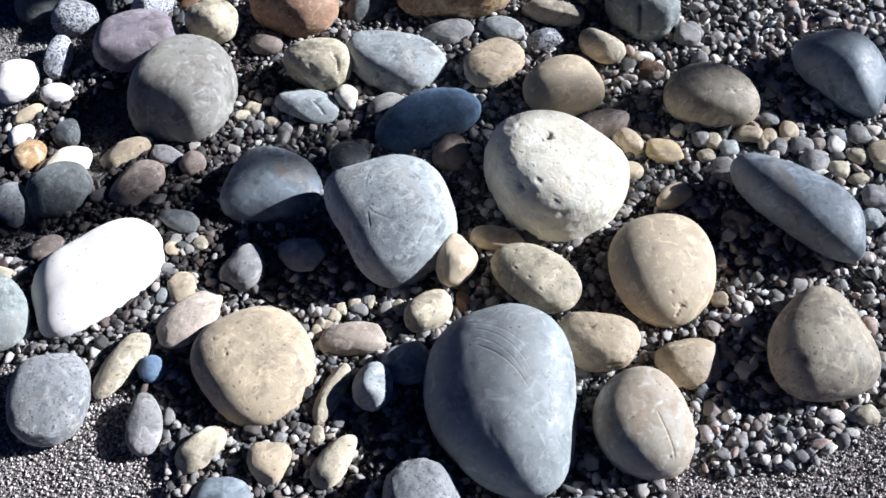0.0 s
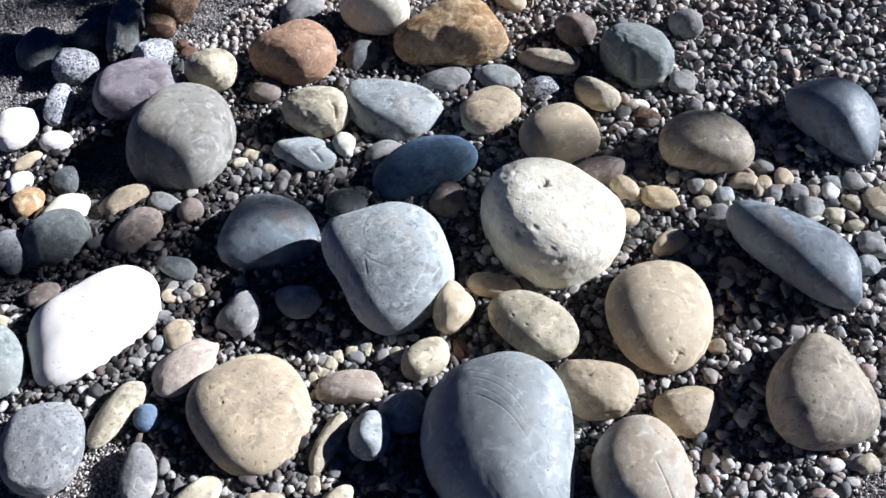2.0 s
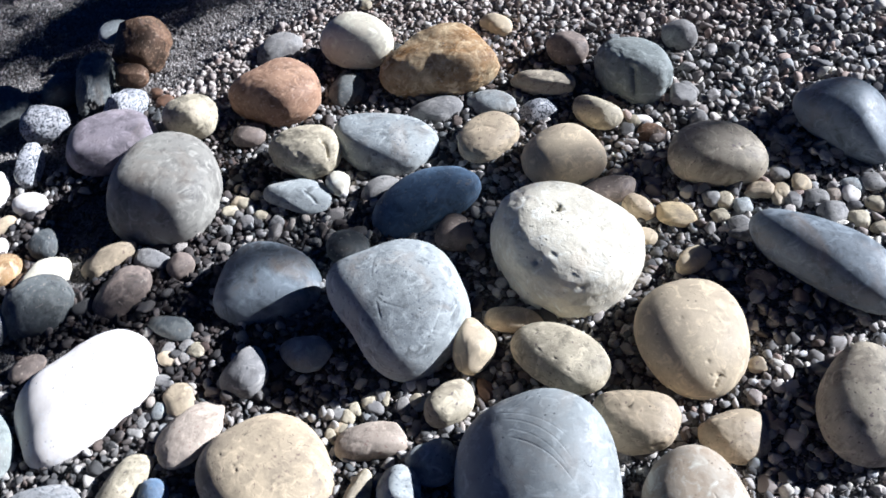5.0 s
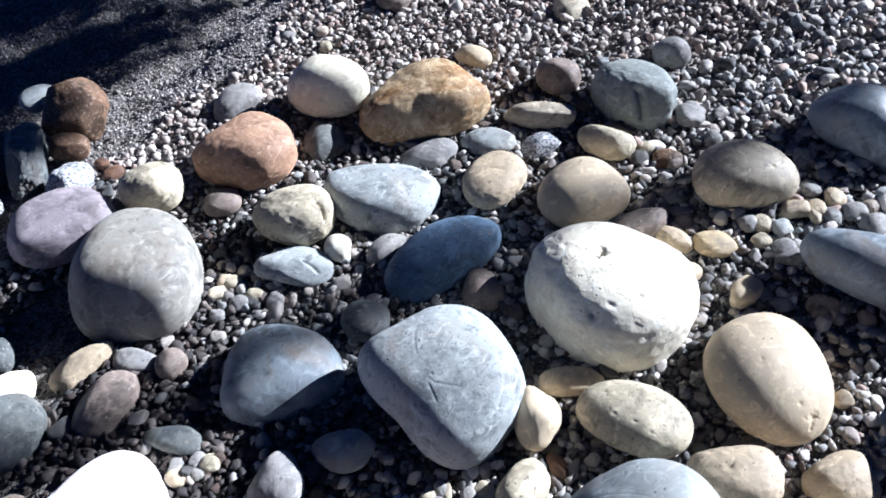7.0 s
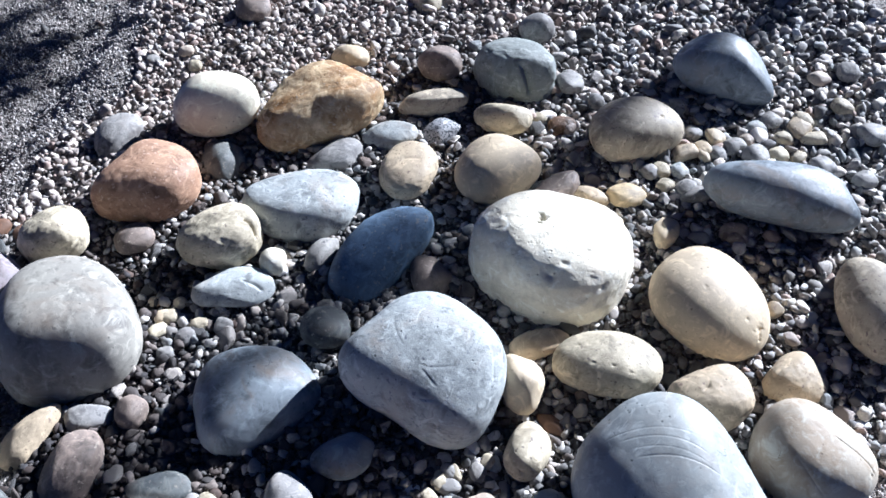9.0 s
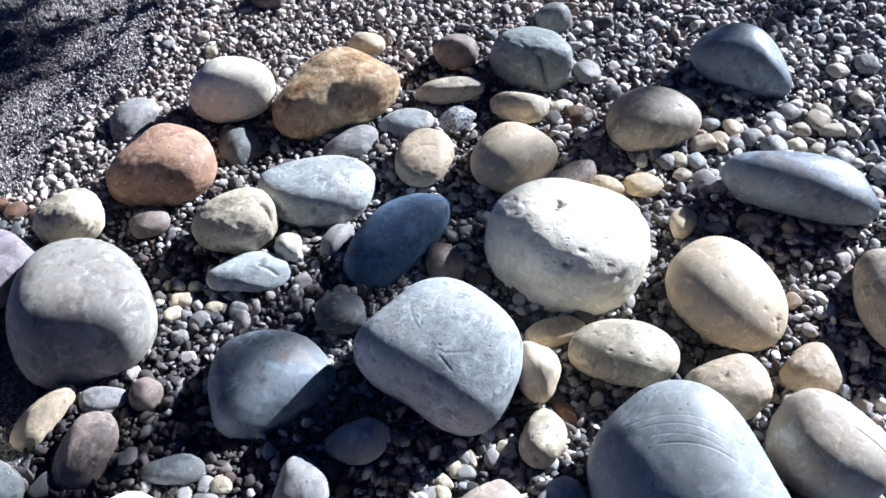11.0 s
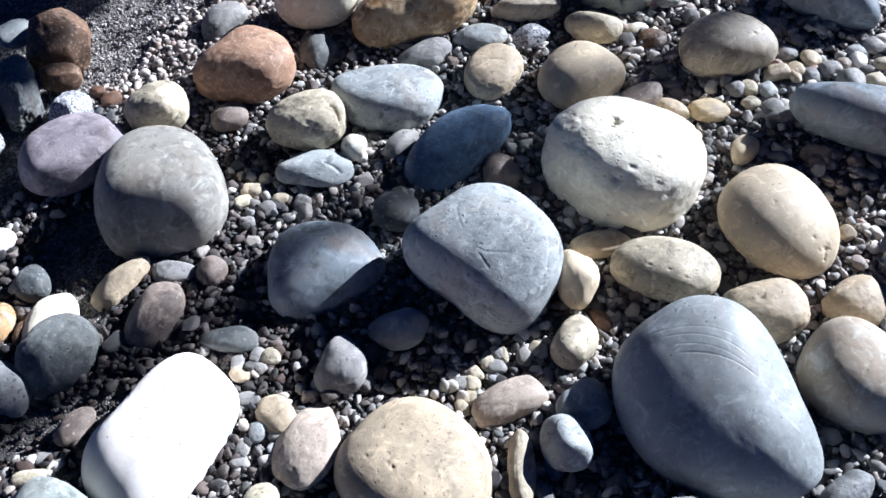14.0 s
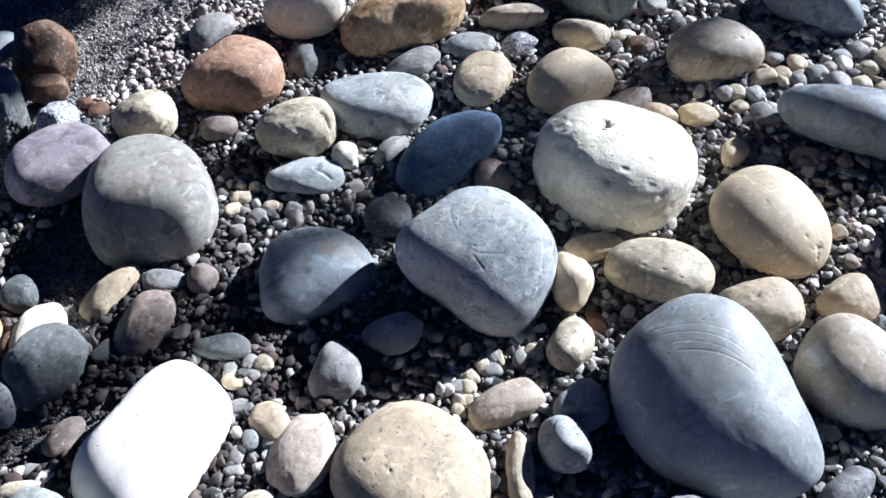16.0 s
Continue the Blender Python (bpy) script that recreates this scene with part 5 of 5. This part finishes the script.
def turns(count, tilt):
    yaw, a, b = rng.uniform(0, 2 * np.pi, count), rng.normal(0, tilt, count), rng.normal(0, tilt, count)
    out = np.zeros((count, 3, 3))
    cy, sy, ca, sa, cb, sb = np.cos(yaw), np.sin(yaw), np.cos(a), np.sin(a), np.cos(b), np.sin(b)
    out[:, 0, 0], out[:, 0, 1], out[:, 0, 2] = cy * ca, cy * sa * sb - sy * cb, cy * sa * cb + sy * sb
    out[:, 1, 0], out[:, 1, 1], out[:, 1, 2] = sy * ca, sy * sa * sb + cy * cb, sy * sa * cb - cy * sb
    out[:, 2, 0], out[:, 2, 1], out[:, 2, 2] = -sa, ca * sb, ca * cb
    return out


def scatter(spots, sizes, forms, faces, tilt):
    """One mesh's points and faces out of many pebbles."""
    kind, spin = rng.integers(0, len(forms), len(spots)), turns(len(spots), tilt)
    body = np.stack(forms)[kind] * sizes[:, None, None]
    verts = np.einsum("nij,nvj->nvi", spin, body) + spots[:, None]
    count = verts.shape[1]
    tris = faces[None] + (np.arange(len(spots)) * count)[:, None, None]
    return verts.reshape(-1, 3), tris.reshape(-1, 3)


def bulk_mesh(name, verts, tris, material, smooth=False):
    me = bpy.data.meshes.new(name)
    me.vertices.add(len(verts))
    me.vertices.foreach_set("co", verts.astype(np.float32).ravel())
    me.loops.add(3 * len(tris))
    me.loops.foreach_set("vertex_index", tris.astype(np.int32).ravel())
    me.polygons.add(len(tris))
    me.polygons.foreach_set("loop_start", np.arange(0, 3 * len(tris), 3, dtype=np.int32))
    me.update(calc_edges=True)
    if smooth:
        me.shade_smooth()
    me.materials.append(material)
    return me


def spread(x0, x1, y0, y1, step):
    """Jittered spots over a rectangle."""
    gx, gy = np.meshgrid(np.arange(x0, x1, step), np.arange(y0, y1, step * 0.87))
    gx = gx + 0.5 * step * (np.arange(gx.shape[0]) % 2)[:, None]
    p = np.stack([gx.ravel(), gy.ravel()], 1)
    return p + rng.uniform(-0.42, 0.42, p.shape) * step


forms, form_faces = shapes(24, 2)
layers = []
for step, size_low, size_high, lift in ((0.0105, 0.004, 0.0068, 0.001), (0.0118, 0.0042, 0.0112, 0.005), (0.0185, 0.0075, 0.0145, 0.005), (0.036, 0.0105, 0.0185, 0.008)):
    p = spread(-1.1, 0.85, -0.65, 0.85, step)
    p = p[coarse(p[:, 0], p[:, 1]) & ~(bare(p[:, 0], p[:, 1]) & (rng.uniform(0, 1, len(p)) < (0.5 if step < 0.011 else 1)))]
    fade = p[:, 0] + rng.uniform(-0.2, 0.2, len(p))
    if step == 0.0118:
        p = p[fade < 0.1]
    if step == 0.036:
        p = p[rng.uniform(0, 1, len(p)) < np.clip(0.5 + p[:, 0], 0.4, 1)]
    size = np.exp(rng.uniform(np.log(size_low), np.log(size_high), len(p))) * (1.05 + 0.05 * np.clip(p[:, 0] / 0.4, 0, 1)) * (1 - 0.14 * np.clip((p[:, 1] - 0.2) / 0.25, 0, 1))
    z = np.array([bank(x, y) for x, y in p]) + lift * rng.uniform(0.4, 1.3, len(p))
    spots = np.c_[p, z]
    keep = ~inside_stones(spots + [0, 0, 0.003], 0.97)
    layers.append((spots[keep], size[keep]))
single, single_size = layers.pop()
top, top_size = layers.pop()
# fewer pale chips on the right and at left, imitating shade there
chip = (rng.uniform(0, 1, len(top)) < np.where(top[:, 0] < 0.08, 0.4, 0.12)) & (top[:, 1] < 0.42) & ~((top[:, 0] < -0.5) & (top[:, 1] > -0.1) & (top[:, 1] < 0.14) & (rng.uniform(0, 1, len(top)) < 0.8))
tagged(new("pale_chips", bulk_mesh("pale_chips", *scatter(top[chip] + [0, 0, 0.002], 0.95 * top_size[chip], forms, form_faces, 0.45), CHIPS)), "pale grey stone chips strewn over dark gravel", "gravel", kind="stuff")
layers.append((top[~chip], top_size[~chip]))
order = np.argsort(np.hypot(single[:, 0] + 0.2, single[:, 1]))
layers.append((single[order[300:]], single_size[order[300:]]))
spots, size = np.concatenate([s for s, _ in layers]), np.concatenate([s for _, s in layers])
pale = (spots[:, 1] > 0.45 + 0.05 * np.sin(14 * spots[:, 0])) & (spots[:, 0] < 0.95)
tagged(new("gravel_patch", bulk_mesh("gravel_patch", *scatter(spots[pale], size[pale], forms, form_faces, 0.6), PALE_GRAVEL)), "patch of pale pinkish gravel behind the stones", "gravel", kind="stuff")
spots, size = spots[~pale], size[~pale]
light = spots[:, 0] + 0.12 * np.sin(11 * spots[:, 1]) + rng.uniform(-0.18, 0.18, len(spots)) > 0.2
tagged(new("shingle", bulk_mesh("shingle", *scatter(spots[light], size[light], forms, form_faces, 0.5), SHINGLE)), "loose pale grey and tan shingle", "shingle", kind="stuff")
spots, size = spots[~light], size[~light]
# left band that gets the gravel with shade put into its tones
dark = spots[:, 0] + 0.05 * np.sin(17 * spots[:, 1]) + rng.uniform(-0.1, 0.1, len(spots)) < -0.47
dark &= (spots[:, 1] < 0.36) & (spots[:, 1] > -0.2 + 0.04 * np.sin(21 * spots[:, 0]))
tagged(new("dark_gravel", bulk_mesh("dark_gravel", *scatter(spots[dark], size[dark], forms, form_faces, 0.5), SHADED_GRAVEL)), "loose purple-brown gravel, toned darker for the shade on it", "gravel", kind="stuff")
spots, size = spots[~dark], size[~dark]
gravel = tagged(new("gravel", bulk_mesh("gravel", *scatter(spots, size, forms, form_faces, 0.5), GRAVEL)), "loose dark grey and brown river gravel", "gravel", kind="stuff")
finer, finer_faces = shapes(10, 3)
pebble_meshes = [bulk_mesh("pebble", v, finer_faces, m, True) for m in (GRAVEL, SHINGLE) for v in finer]
for k in order[:300]:
    ob = new("pebble", pebble_meshes[k % len(finer) + (len(finer) if single[k][0] > 0.15 else 0)])
    ob.parent = gravel
    ob.matrix_basis = pose(*single[k], rng.normal(0, 20), rng.normal(0, 20), rng.uniform(0, 360)) @ Matrix.Scale(single_size[k], 4)

grain_forms, grain_faces = shapes(12, 1, 0.25)
p = spread(-4.2, 4.0, -3.8, 4.2, 0.045)
p = p[((p[:, 0] < -1.08) | (p[:, 0] > 0.83) | (p[:, 1] < -0.63) | (p[:, 1] > 0.88)) & (np.sin(3 * p[:, 0] + 1) + np.cos(2.3 * p[:, 1]) + rng.normal(0, 0.8, len(p)) > -0.2)]
spots = np.c_[p, np.array([bank(x, y) for x, y in p]) + 0.004]
tagged(new("outer_gravel", bulk_mesh("outer_gravel", *scatter(spots, np.exp(rng.uniform(np.log(0.008), np.log(0.03), len(p))), grain_forms, grain_faces, 0.5), GRAVEL)), "loose gravel strewn over the shore", "gravel", kind="stuff")
p = spread(-1.25, 0.95, -0.75, 1.05, 0.0054)
thin = rng.uniform(0, 1, len(p)) < np.where(coarse(p[:, 0], p[:, 1]), np.where(p[:, 1] > 0.45, 0.5, 0.12), 1.0)
p = p[thin & ~bare(p[:, 0], p[:, 1])]
size = np.exp(rng.uniform(np.log(0.0015), np.log(0.0038), len(p)))
q = spread(-1.25, 0.95, -0.75, 1.05, 0.012)
q = q[~coarse(q[:, 0], q[:, 1])]
p, size = np.concatenate([p, q]), np.concatenate([size, rng.uniform(0.0032, 0.0062, len(q))])
spots = np.c_[p, np.array([bank(x, y) for x, y in p]) - 0.002]
keep = ~inside_stones(spots)
spots, size = spots[keep], size[keep]
near = spots[:, 1] < -0.15
for name, part_of, material, label in (("grit", ~near, GRIT, "coarse light and dark grit over the sand"), ("pale_grit", near, PALE_GRIT, "pale pinkish grit over the sand")):
    tagged(new(name, bulk_mesh(name, *scatter(spots[part_of], size[part_of], grain_forms, grain_faces, 0.8), material)), label, "grit", kind="stuff")


# ---- an unseen young tree and shrub, added towards the sun to shade the stones ----
def part(name, bm, material, parent, label=""):
    me = bpy.data.meshes.new(name)
    bm.to_mesh(me)
    bm.free()
    me.materials.append(material)
    ob = new(name, me)
    ob.parent = parent
    return tagged(ob, label)


BARK = stone_material("bark", (0.16, 0.12, 0.09), (0.10, 0.08, 0.06), grain=0.4, pits=0.8)
LEAF = gravel_material("leaves", [(0.0, (0.05, 0.08, 0.03)), (0.3, (0.07, 0.10, 0.035)), (0.6, (0.04, 0.07, 0.03)), (0.85, (0.09, 0.11, 0.04))])


def limb(bm, start, end, thick, thin, sides=8, bend=0.04):
    """A tapered, slightly crooked limb."""
    start, end = Vector(start), Vector(end)
    way = (end - start).normalized()
    side = way.orthogonal().normalized()
    up = way.cross(side)
    rings = []
    for k in range(7):
        s = k / 6
        c = start.lerp(end, s) + bend * math.sin(3 * s + thick * 90) * side
        r = thick + (thin - thick) * s
        rings.append([bm.verts.new(c + r * (math.cos(2 * math.pi * j / sides) * side + math.sin(2 * math.pi * j / sides) * up)) for j in range(sides)])
    for a, b in zip(rings, rings[1:]):
        for j in range(sides):
            bm.faces.new((a[j], a[(j + 1) % sides], b[(j + 1) % sides], b[j]))


def leaves(bm, centre, spread_of, count, size, seed):
    """Many small leaf blades round a centre."""
    pick = random.Random(seed)
    for _ in range(count):
        c = Vector(centre) + Vector((pick.gauss(0, spread_of[0]), pick.gauss(0, spread_of[1]), pick.gauss(0, spread_of[2])))
        m = Matrix.LocRotScale(c, Euler((pick.uniform(0, 6), pick.uniform(0, 6), pick.uniform(0, 6))), None)
        s = size * pick.uniform(0.7, 1.3)
        bm.faces.new([bm.verts.new(m @ Vector(q)) for q in ((0, -s, 0), (0.4 * s, 0, 0.1 * s), (0, s, 0), (-0.4 * s, 0, 0.1 * s))])


def sunward(far, across):
    """A place on the ground, so far towards the sun and so far across its rays."""
    a = radians(SUN_TURN)
    x, y = far * math.cos(a) - across * math.sin(a), far * math.sin(a) + across * math.cos(a)
    return Vector((x, y, level(x, y)))


def shade_tree(far, across, thick, label):
    """An unseen slim tree that casts shade: bare trunk, a few branches and a sparse high crown."""
    tree = tagged(new("tree"), label, "tree")
    tree.location = sunward(far, across)
    bm = bmesh.new()
    limb(bm, (0, 0, -0.1), (0.03, 0.0, 4.9), thick, 0.85 * thick, 12, 0.012)
    part("trunk", bm, BARK, tree)
    # stem, twig and leaf tuft are added only to widen the trunk's shade
    bm = bmesh.new()
    limb(bm, (0, 0, 3.5), (0.01, -0.04, 4.3), 0.6 * thick, 0.8 * thick, 10, 0.006)
    part("side_stem", bm, BARK, tree)
    bm = bmesh.new()
    limb(bm, (0, 0, 3.6), (-0.012, 0.060, 3.82), 0.012, 0.004, 6, 0.004)
    part("twig", bm, BARK, tree)
    bm = bmesh.new()
    leaves(bm, (-0.012, 0.044, 3.735), (0.02, 0.018, 0.028), 26, 0.022, 7)
    part("twig_leaves", bm, LEAF, tree)
    for ex, ey, ez, sz in ((0.9, 0.5, 6.3, 4.5), (-0.7, 0.6, 6.4, 4.6), (0.3, -0.9, 6.5, 4.7), (-0.5, -0.5, 6.8, 4.8), (0.2, 0.2, 7.0, 4.85)):
        bm = bmesh.new()
        limb(bm, (0.03, 0, sz), (ex, ey, ez), 0.4 * thick, 0.006)
        part("branch", bm, BARK, tree)
    bm = bmesh.new()
    for k in range(14):
        leaves(bm, (0.9 * math.cos(k * 2.4), 0.9 * math.sin(k * 2.4), 6.3 + 0.12 * k), (0.3, 0.3, 0.22), 160, 0.04, k)
    part("crown", bm, LEAF, tree, "sparse crown of small green leaves")


shade_tree(7.46, 0.126, 0.034, "unseen slender young tree added to cast a band of shade")

# out of view, placed so that its shade covers the far left sand
shrub = tagged(new("shrub"), "unseen leafy green shrub added to cast shade", "shrub")
shrub.location = sunward(2.725, 1.53)
bm = bmesh.new()
for k in range(9):
    limb(bm, (0.05 * math.cos(k), 0.05 * math.sin(k), -0.05), (0.4 * math.cos(k * 0.7), 0.42 * math.sin(k * 0.7), 1.5 + 0.08 * k), 0.018, 0.005, 6, 0.05)
part("stems", bm, BARK, shrub)
bm = bmesh.new()
for k in range(26):
    leaves(bm, (0.3 * math.cos(k * 2.4), 0.32 * math.sin(k * 2.4), 0.5 + 0.065 * k), (0.1, 0.1, 0.09), 320, 0.045, 40 + k)
part("foliage", bm, LEAF, shrub)
# both boughs and their leaves are added where more shade must land
bm = bmesh.new()
limb(bm, (0.0, 0.0, 1.2), (0.127, -0.64, 1.56), 0.014, 0.005, 6, 0.02)
part("bough", bm, BARK, shrub)
bm = bmesh.new()
for k in range(10):
    leaves(bm, (0.117 + 0.01 * k, -0.541 - 0.012 * k, 1.46 + 0.02 * k), (0.07, 0.035, 0.035), 48, 0.03, 80 + k)
part("bough_leaves", bm, LEAF, shrub)
bm = bmesh.new()
limb(bm, (0.0, 0.0, 1.3), (0.164, -0.86, 1.74), 0.014, 0.004, 6, 0.02)
part("bough", bm, BARK, shrub)
bm = bmesh.new()
for k in range(9):
    leaves(bm, (0.164 + 0.004 * k, -0.825 - 0.006 * k, 1.66 + 0.008 * k), (0.05, 0.022, 0.03), 44, 0.03, 120 + k)
part("bough_leaves", bm, LEAF, shrub)
